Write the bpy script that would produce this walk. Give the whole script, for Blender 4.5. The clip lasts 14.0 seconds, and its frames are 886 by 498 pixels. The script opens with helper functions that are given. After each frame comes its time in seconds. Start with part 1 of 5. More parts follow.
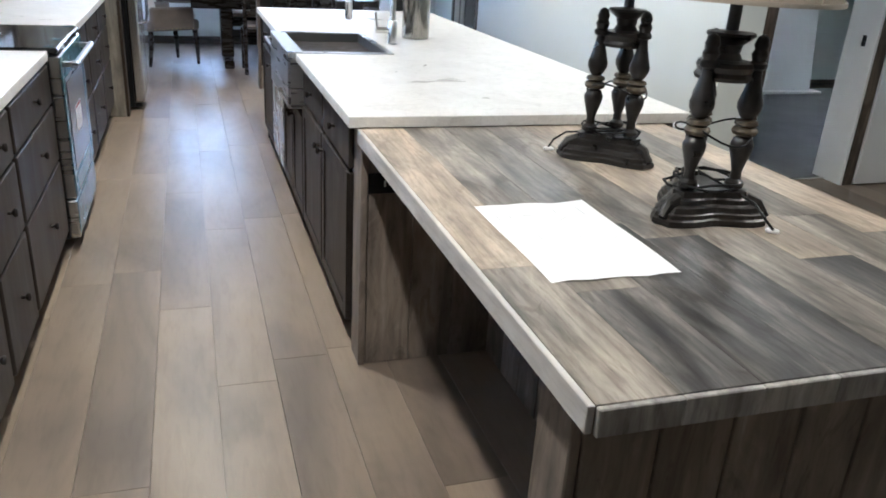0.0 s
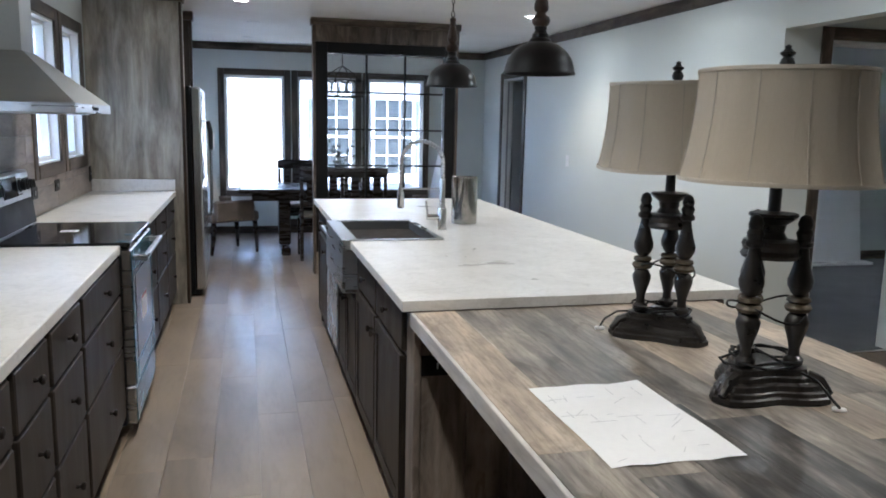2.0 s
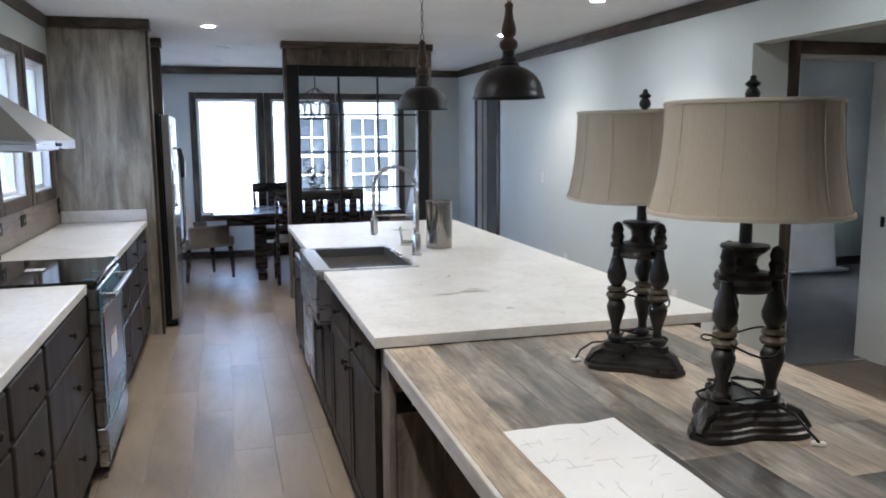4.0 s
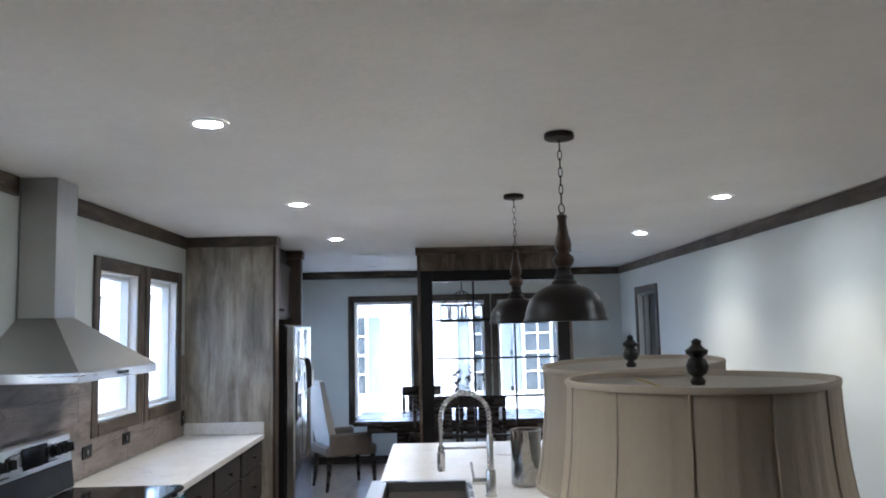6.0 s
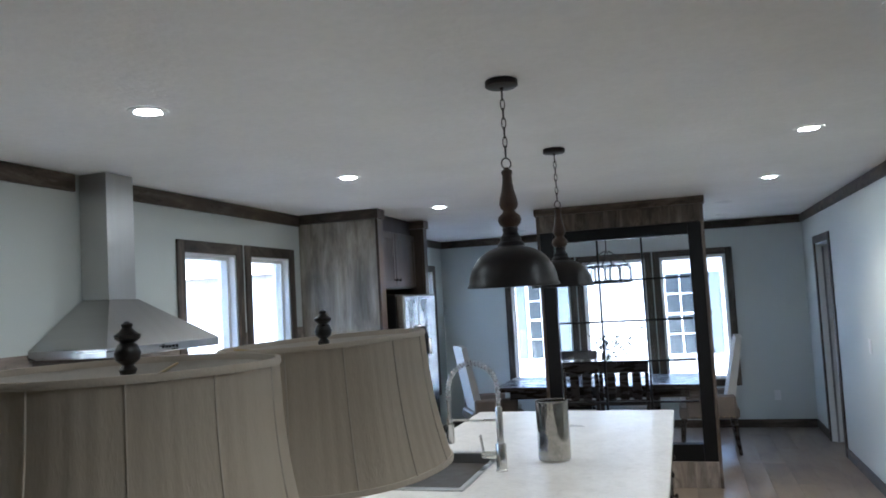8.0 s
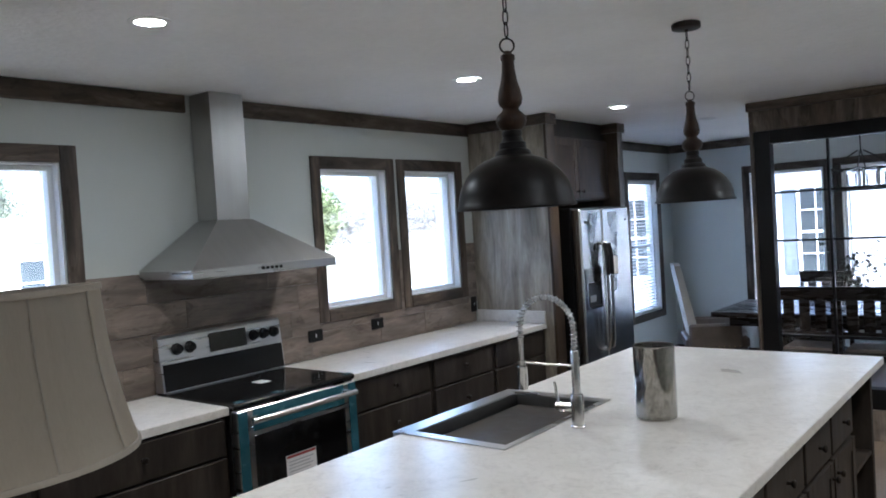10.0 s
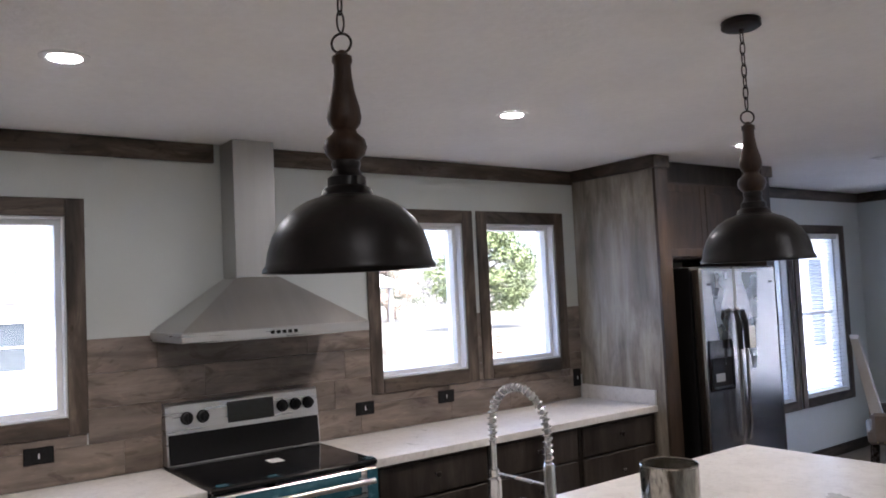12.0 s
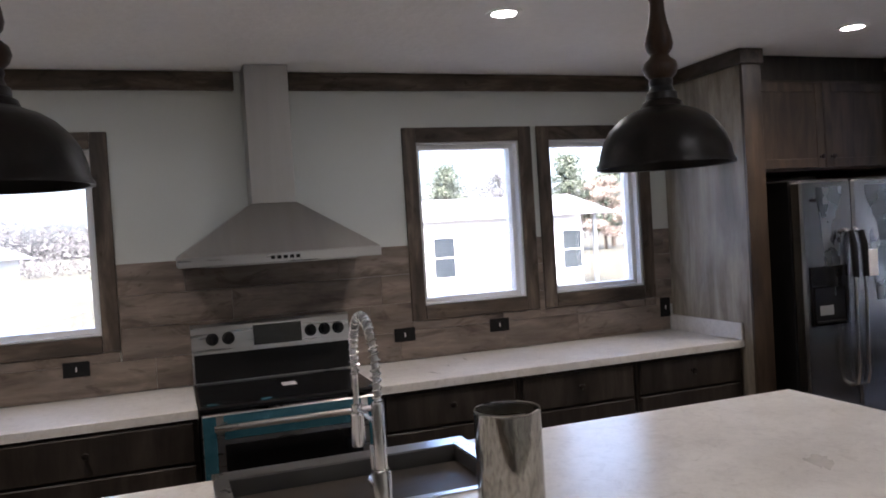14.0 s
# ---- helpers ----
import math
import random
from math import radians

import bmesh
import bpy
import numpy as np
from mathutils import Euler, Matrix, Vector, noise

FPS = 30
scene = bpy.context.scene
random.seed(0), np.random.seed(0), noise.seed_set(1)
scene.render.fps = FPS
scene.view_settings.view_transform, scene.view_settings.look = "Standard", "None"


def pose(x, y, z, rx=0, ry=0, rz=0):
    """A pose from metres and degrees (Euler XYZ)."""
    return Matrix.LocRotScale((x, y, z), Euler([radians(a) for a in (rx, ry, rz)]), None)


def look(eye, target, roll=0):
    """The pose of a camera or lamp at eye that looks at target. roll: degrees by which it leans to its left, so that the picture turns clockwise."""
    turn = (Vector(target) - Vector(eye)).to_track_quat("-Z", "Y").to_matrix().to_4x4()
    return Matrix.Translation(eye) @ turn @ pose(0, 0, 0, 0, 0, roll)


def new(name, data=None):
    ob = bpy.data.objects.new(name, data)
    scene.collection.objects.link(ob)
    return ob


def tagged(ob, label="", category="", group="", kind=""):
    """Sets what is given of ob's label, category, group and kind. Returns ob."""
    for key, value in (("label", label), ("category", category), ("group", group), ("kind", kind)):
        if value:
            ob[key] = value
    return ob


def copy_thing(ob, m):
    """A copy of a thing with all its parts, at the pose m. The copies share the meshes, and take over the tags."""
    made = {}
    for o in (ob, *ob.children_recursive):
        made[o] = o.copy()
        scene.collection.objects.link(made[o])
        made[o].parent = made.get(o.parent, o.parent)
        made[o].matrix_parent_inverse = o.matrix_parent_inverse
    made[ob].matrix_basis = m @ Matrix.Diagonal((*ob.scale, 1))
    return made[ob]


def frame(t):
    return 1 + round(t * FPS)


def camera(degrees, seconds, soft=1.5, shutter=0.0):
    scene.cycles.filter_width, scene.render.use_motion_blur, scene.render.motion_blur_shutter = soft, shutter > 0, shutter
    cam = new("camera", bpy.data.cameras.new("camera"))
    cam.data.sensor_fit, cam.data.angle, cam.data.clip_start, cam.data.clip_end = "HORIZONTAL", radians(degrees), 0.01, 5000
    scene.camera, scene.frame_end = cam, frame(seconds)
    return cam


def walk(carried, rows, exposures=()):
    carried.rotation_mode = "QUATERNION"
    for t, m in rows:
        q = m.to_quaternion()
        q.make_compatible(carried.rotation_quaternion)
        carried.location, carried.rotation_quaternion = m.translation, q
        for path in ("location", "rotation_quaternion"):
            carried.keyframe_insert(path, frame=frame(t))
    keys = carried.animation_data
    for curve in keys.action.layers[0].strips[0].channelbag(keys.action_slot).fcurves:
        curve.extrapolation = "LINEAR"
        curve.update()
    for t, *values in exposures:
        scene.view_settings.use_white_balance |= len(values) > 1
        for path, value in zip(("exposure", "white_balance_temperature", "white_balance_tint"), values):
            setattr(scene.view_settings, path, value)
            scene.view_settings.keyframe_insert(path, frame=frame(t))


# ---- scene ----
cam = camera(59.4, 14.0, soft=1.8)
PATH = [
    (0, (0.26, 0.933, 1.469), (0.851, 2.689, 0.715), 3.5),
    (0.5, (0.249, 0.913, 1.485), (0.72, 2.79, 0.979), 2.1),
    (1, (0.248, 0.912, 1.493), (0.712, 2.81, 1.064), 1.7),
    (1.5, (0.248, 0.913, 1.489), (0.709, 2.828, 1.142), 1.3),
    (2, (0.244, 0.913, 1.487), (0.732, 2.826, 1.167), 1.2),
    (4.5, (0.33, 0.999, 1.592), (0.869, 2.909, 1.343), -0.6),
    (5, (0.528, 1.061, 1.65), (0.979, 3.007, 1.544), -0.7),
    (5.5, (0.723, 1.161, 1.681), (0.929, 3.15, 1.692), -0.9),
    (6, (1.019, 1.289, 1.696), (1.046, 3.278, 1.897), -1.2),
    (6.5, (1.316, 1.292, 1.68), (1.265, 3.284, 1.846), -1.3),
    (7, (1.57, 1.32, 1.691), (1.351, 3.303, 1.832), -2.0),
    (7.5, (1.816, 1.507, 1.697), (1.432, 3.464, 1.845), -2.4),
    (8, (2.076, 1.595, 1.677), (1.497, 3.505, 1.808), -3.2),
    (8.5, (2.305, 1.704, 1.671), (1.498, 3.533, 1.72), -4.0),
    (9, (2.446, 1.971, 1.678), (1.451, 3.706, 1.687), -4.6),
    (11.5, (2.8, 3.231, 1.666), (1.282, 4.533, 1.651), -2.4),
    (12, (2.793, 3.528, 1.661), (1.186, 4.714, 1.772), -2.7),
    (12.5, (2.765, 3.858, 1.665), (1.117, 4.981, 1.818), -2.2),
    (13, (2.921, 4.098, 1.646), (1.238, 5.174, 1.744), -2.3),
    (13.5, (2.996, 4.301, 1.607), (1.193, 5.166, 1.582), -3.1),
    (14, (3.051, 4.524, 1.588), (1.166, 5.192, 1.543), -3.5),
]
EXPO = [(0.0, 5.8, 5400, 4), (0.5, 5.7, 5400, 4), (1.0, 5.45, 5400, 4), (2.0, 5.2, 5450, 5), (4.5, 5.25, 5500, 6), (5.5, 5.1, 5500, 6), (7.5, 5.1, 5350, 4), (9.0, 4.7, 5250, 2), (11.5, 4.8, 5800, 15), (12.5, 4.8, 5950, 16), (14.0, 4.2, 6000, 16)]
walk(cam, [(t, look(eye, target, roll)) for t, eye, target, roll in PATH], EXPO)

# ---- light ----
world = bpy.data.worlds.new("sky")
scene.world = world
world.use_nodes = True
SKY = world.node_tree.nodes.new("ShaderNodeTexSky")
SKY.sky_type, SKY.sun_disc = "NISHITA", False
SKY.sun_elevation, SKY.sun_rotation = radians(58), radians(105)
SKY.air_density, SKY.dust_density, SKY.ozone_density = 0.7, 6.0, 0.6
BG = world.node_tree.nodes["Background"]
world.node_tree.links.new(SKY.outputs[0], BG.inputs[0])
BG.inputs[1].default_value = 0.15
sun = new("sun", bpy.data.lights.new("sun", "SUN"))
sun.data.energy, sun.data.angle, sun.data.color = 0.6, radians(25), (1.0, 0.97, 0.93)
sun.matrix_world = look((0, 0, 0), (-0.5, 0.14, -0.85))
LAMP_W = 2.7          # each recessed ceiling light

# ---- small helpers ----
ROOT = {}


def thing(name, label, category, loc=(0, 0, 0), group="", kind="", rz=0.0):
    ob = new(name)
    ob.empty_display_size = 0.05
    ob.matrix_basis = pose(*loc, 0, 0, rz)
    ROOT[ob.name] = ob
    return tagged(ob, label, category, group, kind)


def mesh_of(name, bm, material, smooth=False):
    bmesh.ops.recalc_face_normals(bm, faces=bm.faces)
    me = bpy.data.meshes.new(name)
    bm.to_mesh(me)
    bm.free()
    me.materials.append(material)
    if smooth:
        for p in me.polygons:
            p.use_smooth = True
        me.set_sharp_from_angle(angle=radians(38))
    return me


def part(name, bm, material, parent, label="", smooth=False, world=True):
    """One mesh under a thing or a part; with world=True the bmesh is in room coordinates."""
    if world:
        top = parent
        while top.parent:
            top = top.parent
        bm.transform(top.matrix_basis.inverted())
    ob = new(name, mesh_of(name, bm, material, smooth))
    ob.parent = parent
    if label:
        ob["label"] = label
    return ob


def solo(name, bm, material, label, category, kind="", group="", smooth=False):
    ob = new(name, mesh_of(name, bm, material, smooth))
    return tagged(ob, label, category, group, kind)


def box(bm, x0, x1, y0, y1, z0, z1, bevel=0.0, turn=None):
    m = Matrix.Translation(((x0 + x1) / 2, (y0 + y1) / 2, (z0 + z1) / 2)) @ Matrix.Diagonal((x1 - x0, y1 - y0, z1 - z0, 1))
    if turn is not None:
        m = turn @ m
    made = bmesh.ops.create_cube(bm, size=1.0, matrix=m)["verts"]
    if bevel:
        edges = {e for v in made for e in v.link_edges}
        bmesh.ops.bevel(bm, geom=list(edges), offset=bevel, segments=1, affect="EDGES", clamp_overlap=True)
    return bm


def B(x0, x1, y0, y1, z0, z1, bevel=0.003):
    return box(bmesh.new(), x0, x1, y0, y1, z0, z1, bevel)


def lathe(bm, profile, cx=0.0, cy=0.0, segs=24, cap=True, squash=2.0, turn=None):
    """Rings of (radius, z); squash over 2 makes the ring squarer."""
    rings = []
    for r, z in profile:
        ring = []
        for i in range(segs):
            a = 2 * math.pi * i / segs
            c, s = math.cos(a), math.sin(a)
            k = (abs(c) ** squash + abs(s) ** squash) ** (-1 / squash)
            p = Vector((cx + r * k * c, cy + r * k * s, z))
            ring.append(bm.verts.new(turn @ p if turn else p))
        rings.append(ring)
    for a, b in zip(rings, rings[1:]):
        for i in range(segs):
            j = (i + 1) % segs
            bm.faces.new((a[i], a[j], b[j], b[i]))
    if cap:
        bm.faces.new(rings[0][::-1])
        bm.faces.new(rings[-1])
    return bm


def tube(bm, pts, r, segs=8, closed=False, cap=True):
    pts = [Vector(p) for p in pts]
    n = len(pts)
    rings = []
    up = Vector((0.13, 0.31, 0.94)).normalized()
    for i, p in enumerate(pts):
        a = pts[(i - 1) % n] if closed or i else p
        b = pts[(i + 1) % n] if closed or i < n - 1 else p
        d = (b - a).normalized()
        u = d.cross(up)
        if u.length < 0.05:
            u = d.cross(Vector((1, 0, 0)))
        u.normalize()
        w = d.cross(u)
        up = u.cross(d)
        rr = r[i] if isinstance(r, (list, tuple)) else r
        rings.append([bm.verts.new(p + rr * (math.cos(2 * math.pi * k / segs) * u + math.sin(2 * math.pi * k / segs) * w)) for k in range(segs)])
    for i in range(n if closed else n - 1):
        a, b = rings[i], rings[(i + 1) % n]
        for k in range(segs):
            j = (k + 1) % segs
            bm.faces.new((a[k], a[j], b[j], b[k]))
    if cap and not closed:
        bm.faces.new(rings[0][::-1])
        bm.faces.new(rings[-1])
    return bm


def prism(bm, poly, z0, z1):
    lo = [bm.verts.new((x, y, z0)) for x, y in poly]
    hi = [bm.verts.new((x, y, z1)) for x, y in poly]
    bm.faces.new(lo[::-1])
    bm.faces.new(hi)
    for i in range(len(poly)):
        j = (i + 1) % len(poly)
        bm.faces.new((lo[i], lo[j], hi[j], hi[i]))
    return bm


def slab(place, us, vs, w0, w1, holes):
    """A slab between w0 and w1 over the grid us x vs, without the cells that lie in a hole; place(u, v, w) gives the room point."""
    us = sorted({*us, *(h[0] for h in holes), *(h[1] for h in holes)})
    vs = sorted({*vs, *(h[2] for h in holes), *(h[3] for h in holes)})
    bm = bmesh.new()
    memo = {}

    def vert(i, j, k):
        if (i, j, k) not in memo:
            memo[i, j, k] = bm.verts.new(place(us[i], vs[j], (w0, w1)[k]))
        return memo[i, j, k]

    def solid(i, j):
        if not (0 <= i < len(us) - 1 and 0 <= j < len(vs) - 1):
            return False
        u, v = (us[i] + us[i + 1]) / 2, (vs[j] + vs[j + 1]) / 2
        return not any(a < u < b and c < v < d for a, b, c, d in holes)

    for i in range(len(us) - 1):
        for j in range(len(vs) - 1):
            if not solid(i, j):
                continue
            for k in (0, 1):
                bm.faces.new((vert(i, j, k), vert(i + 1, j, k), vert(i + 1, j + 1, k), vert(i, j + 1, k)))
            for di, dj, p, q in ((-1, 0, (i, j), (i, j + 1)), (1, 0, (i + 1, j), (i + 1, j + 1)), (0, -1, (i, j), (i + 1, j)), (0, 1, (i, j + 1), (i + 1, j + 1))):
                if not solid(i + di, j + dj):
                    bm.faces.new((vert(*p, 0), vert(*q, 0), vert(*q, 1), vert(*p, 1)))
    return bm


# ---- materials ----
def nodes_of(name):
    m = bpy.data.materials.new(name)
    m.use_nodes = True
    t = m.node_tree
    return m, t.nodes, t.links, t.nodes["Principled BSDF"]


def coords(n, l, scale, shift=True):
    geo = n.new("ShaderNodeNewGeometry")
    mp = n.new("ShaderNodeMapping")
    mp.inputs["Scale"].default_value = scale
    l.new(geo.outputs["Position"], mp.inputs["Vector"])
    if shift:
        info, mul = n.new("ShaderNodeObjectInfo"), n.new("ShaderNodeMath")
        mul.operation = "MULTIPLY"
        mul.inputs[1].default_value = 37.0
        l.new(info.outputs["Random"], mul.inputs[0])
        l.new(mul.outputs[0], mp.inputs["Location"])
    return mp.outputs[0]


def noise_tex(n, l, vec, scale, detail=4.0, rough=0.55, distort=0.0):
    x = n.new("ShaderNodeTexNoise")
    x.inputs["Scale"].default_value, x.inputs["Detail"].default_value = scale, detail
    x.inputs["Roughness"].default_value, x.inputs["Distortion"].default_value = rough, distort
    l.new(vec, x.inputs["Vector"])
    return x.outputs["Fac"]


def ramp(n, l, fac, stops):
    r = n.new("ShaderNodeValToRGB")
    el = r.color_ramp.elements
    while len(el) < len(stops):
        el.new(0.5)
    for e, (p, c) in zip(el, stops):
        e.position, e.color = p, (*c, 1)
    l.new(fac, r.inputs[0])
    return r.outputs[0]


def blend(n, l, kind, fac, a, b):
    x = n.new("ShaderNodeMix")
    x.data_type, x.blend_type = "RGBA", kind
    if isinstance(fac, float):
        x.inputs["Factor"].default_value = fac
    else:
        l.new(fac, x.inputs["Factor"])
    for sock, val in zip([s for s in x.inputs if s.type == "RGBA"], (a, b)):
        l.new(val, sock)
    return [s for s in x.outputs if s.type == "RGBA"][0]


def bump_of(n, l, bsdf, height, strength, distance=0.01):
    b = n.new("ShaderNodeBump")
    b.inputs["Strength"].default_value, b.inputs["Distance"].default_value = strength, distance
    l.new(height, b.inputs["Height"])
    l.new(b.outputs[0], bsdf.inputs["Normal"])


def surf(name, c1, c2, scale=6.0, rough=(0.4, 0.6), metal=0.0, bump=0.1, fine=60.0, stretch=(1, 1, 1), spec=0.5):
    m, n, l, p = nodes_of(name)
    v = coords(n, l, stretch)
    big, small = noise_tex(n, l, v, scale), noise_tex(n, l, v, fine, 3.0)
    mid = n.new("ShaderNodeMath")
    mid.operation = "MULTIPLY_ADD"
    mid.inputs[1].default_value = 0.35
    l.new(small, mid.inputs[0])
    half = n.new("ShaderNodeMath")
    half.operation = "MULTIPLY"
    half.inputs[1].default_value = 0.65
    l.new(big, half.inputs[0])
    l.new(half.outputs[0], mid.inputs[2])
    l.new(ramp(n, l, mid.outputs[0], [(0.32, c1), (0.68, c2)]), p.inputs["Base Color"])
    rr = n.new("ShaderNodeMapRange")
    rr.inputs["From Min"].default_value, rr.inputs["From Max"].default_value = 0.3, 0.7
    rr.inputs["To Min"].default_value, rr.inputs["To Max"].default_value = rough
    l.new(big, rr.inputs["Value"])
    l.new(rr.outputs[0], p.inputs["Roughness"])
    p.inputs["Metallic"].default_value = metal
    p.inputs["Specular IOR Level"].default_value = spec
    if bump:
        bump_of(n, l, p, small, bump, 0.004)
    return m


def axis_across(axis):
    return "Y" if axis == "x" else "X"


def wood(name, dark, mid, light, axis="z", grain=1.0, rough=(0.42, 0.6), bump=0.12, vary=0.3, spec=0.4, broad=1.0, lines_of=0.4, rings=0.0, stain=0.0):
    """Streaked boards: grain along one axis, blotches, and a tone of its own for each board."""
    m, n, l, p = nodes_of(name)
    k = {"x": (0.9, 6, 6), "y": (6, 0.9, 6), "z": (6, 6, 0.9)}[axis]
    v = coords(n, l, tuple(a * grain for a in k))
    v2 = coords(n, l, tuple((a * 0.22 + 0.5) * broad for a in k))
    streak = noise_tex(n, l, v, 2.6, 6.0, 0.58, 0.6)
    fine = noise_tex(n, l, v, 15.0, 3.0, 0.6, 0.3)
    blotch = noise_tex(n, l, v2, 2.4, 4.0, 0.55, 1.0)
    col = ramp(n, l, streak, [(0.28, dark), (0.5, mid), (0.74, light)])
    patch = ramp(n, l, blotch, [(0.3, (0.62, 0.62, 0.64)), (0.52, (1.0, 1.0, 1.0)), (0.75, (1.28, 1.26, 1.22))])
    col = blend(n, l, "MULTIPLY", 1.0, col, patch)
    lines = ramp(n, l, fine, [(0.36, (0.72, 0.7, 0.69)), (0.5, (1.0, 1.0, 1.0))])
    col = blend(n, l, "MULTIPLY", lines_of, col, lines)
    if rings:
        wv = n.new("ShaderNodeTexWave")
        wv.wave_type, wv.bands_direction = "BANDS", axis_across(axis)
        for key, val in (("Scale", 13.0), ("Distortion", 26.0), ("Detail", 4.0), ("Detail Scale", 0.42), ("Detail Roughness", 0.6)):
            wv.inputs[key].default_value = val
        l.new(coords(n, l, tuple(0.13 if a < 1 else 1.0 for a in k)), wv.inputs["Vector"])
        grain_lines = ramp(n, l, wv.outputs["Fac"], [(0.0, (0.55, 0.53, 0.52)), (0.28, (0.92, 0.92, 0.92)), (0.6, (1.08, 1.08, 1.08))])
        col = blend(n, l, "MULTIPLY", rings, col, grain_lines)
    if stain:
        knots = noise_tex(n, l, coords(n, l, tuple(a * 0.55 + 1.2 for a in k)), 2.0, 5.0, 0.62, 1.8)
        marks = ramp(n, l, knots, [(0.33, (1.35, 1.33, 1.3)), (0.42, (1.0, 1.0, 1.0)), (0.56, (1.0, 1.0, 1.0)), (0.62, (0.52, 0.48, 0.45)), (0.70, (0.36, 0.33, 0.31))])
        col = blend(n, l, "MULTIPLY", stain, col, marks)
    info = n.new("ShaderNodeObjectInfo")
    tone = ramp(n, l, info.outputs["Random"], [(0.0, (1 - vary,) * 3), (1.0, (1 + vary,) * 3)])
    col = blend(n, l, "MULTIPLY", 1.0, col, tone)
    l.new(col, p.inputs["Base Color"])
    rr = n.new("ShaderNodeMapRange")
    rr.inputs["From Min"].default_value, rr.inputs["From Max"].default_value = 0.3, 0.7
    rr.inputs["To Min"].default_value, rr.inputs["To Max"].default_value = rough
    l.new(streak, rr.inputs["Value"])
    l.new(rr.outputs[0], p.inputs["Roughness"])
    p.inputs["Specular IOR Level"].default_value = spec
    bump_of(n, l, p, streak, bump, 0.004)
    return m


def glowing(name, colour, strength):
    m, n, l, p = nodes_of(name)
    p.inputs["Base Color"].default_value = (*colour, 1)
    p.inputs["Emission Color"].default_value = (*colour, 1)
    p.inputs["Emission Strength"].default_value = strength
    return m


def marble(name):
    """Pale laminate with faint grey veins."""
    m, n, l, p = nodes_of(name)
    v = coords(n, l, (1, 1, 1), shift=False)
    cloud = noise_tex(n, l, v, 3.0, 5.0, 0.6, 0.8)
    vein = noise_tex(n, l, v, 8.7, 9.0, 0.72, 0.8)
    speck = noise_tex(n, l, v, 45.0, 4.0, 0.6)
    smear = noise_tex(n, l, v, 15.0, 5.0, 0.68, 1.2)
    col = ramp(n, l, cloud, [(0.3, (0.63, 0.612, 0.59)), (0.65, (0.75, 0.737, 0.718))])
    mottle = ramp(n, l, smear, [(0.34, (0.66, 0.645, 0.635)), (0.43, (0.88, 0.875, 0.87)), (0.52, (1, 1, 1))])
    col = blend(n, l, "MULTIPLY", 0.4, col, mottle)
    line = ramp(n, l, vein, [(0.455, (1, 1, 1)), (0.485, (0.80, 0.795, 0.79)), (0.5, (0.62, 0.615, 0.61)), (0.518, (1, 1, 1))])
    col = blend(n, l, "MULTIPLY", 0.25, col, line)
    dots = ramp(n, l, speck, [(0.30, (0.70, 0.69, 0.68)), (0.42, (1, 1, 1))])
    l.new(blend(n, l, "MULTIPLY", 0.35, col, dots), p.inputs["Base Color"])
    rr = n.new("ShaderNodeMapRange")
    rr.inputs["To Min"].default_value, rr.inputs["To Max"].default_value = 0.22, 0.4
    l.new(cloud, rr.inputs["Value"])
    l.new(rr.outputs[0], p.inputs["Roughness"])
    bump_of(n, l, p, speck, 0.03, 0.002)
    return m


def glass_mat(name, tint=(1, 1, 1), rough=0.0):
    m, n, l, p = nodes_of(name)
    p.inputs["Base Color"].default_value = (*tint, 1)
    p.inputs["Transmission Weight"].default_value = 1.0
    p.inputs["Roughness"].default_value = rough
    p.inputs["IOR"].default_value = 1.45
    return m


WALL = surf("wall_paint", (0.60, 0.63, 0.61), (0.645, 0.672, 0.655), 1.2, (0.62, 0.75), 0, 0.05, 140)
CEIL = surf("ceiling_paint", (0.79, 0.79, 0.785), (0.885, 0.885, 0.88), 1.5, (0.75, 0.9), 0, 0.75, 30)
TRIM = wood("rustic_trim_wood", (0.035, 0.027, 0.022), (0.085, 0.066, 0.052), (0.20, 0.16, 0.125), "y", 0.9, vary=0.2, stain=0.75)
TRIM_X = wood("rustic_trim_wood_across", (0.035, 0.027, 0.022), (0.085, 0.066, 0.052), (0.20, 0.16, 0.125), "x", 0.9, vary=0.2, stain=0.75)
TRIM_Z = wood("rustic_trim_wood_upright", (0.035, 0.027, 0.022), (0.085, 0.066, 0.052), (0.20, 0.16, 0.125), "z", 0.9, vary=0.2, stain=0.75)
PANEL = wood("grey_brown_panel_wood", (0.17, 0.15, 0.122), (0.31, 0.28, 0.232), (0.45, 0.415, 0.35), "z", 1.0, (0.38, 0.55), 0.08, 0.05)
BASEW = wood("weathered_board_wood", (0.10, 0.082, 0.068), (0.21, 0.175, 0.148), (0.33, 0.285, 0.245), "z", 1.1, vary=0.16, stain=0.5)
CAB = wood("dark_cabinet_wood", (0.018, 0.015, 0.013), (0.034, 0.028, 0.024), (0.058, 0.048, 0.041), "z", 0.9, (0.4, 0.55), 0.05, 0.1, 0.25)
CABW = wood("brown_cabinet_wood", (0.020, 0.014, 0.010), (0.042, 0.029, 0.020), (0.072, 0.050, 0.034), "z", 0.9, (0.35, 0.5), 0.05, 0.1)
FLOORW = wood("vinyl_plank", (0.190, 0.150, 0.115), (0.215, 0.170, 0.131), (0.24, 0.191, 0.148), "y", 0.5, (0.30, 0.40), 0.01, 0.035, 0.5, 0.5, 0.3)
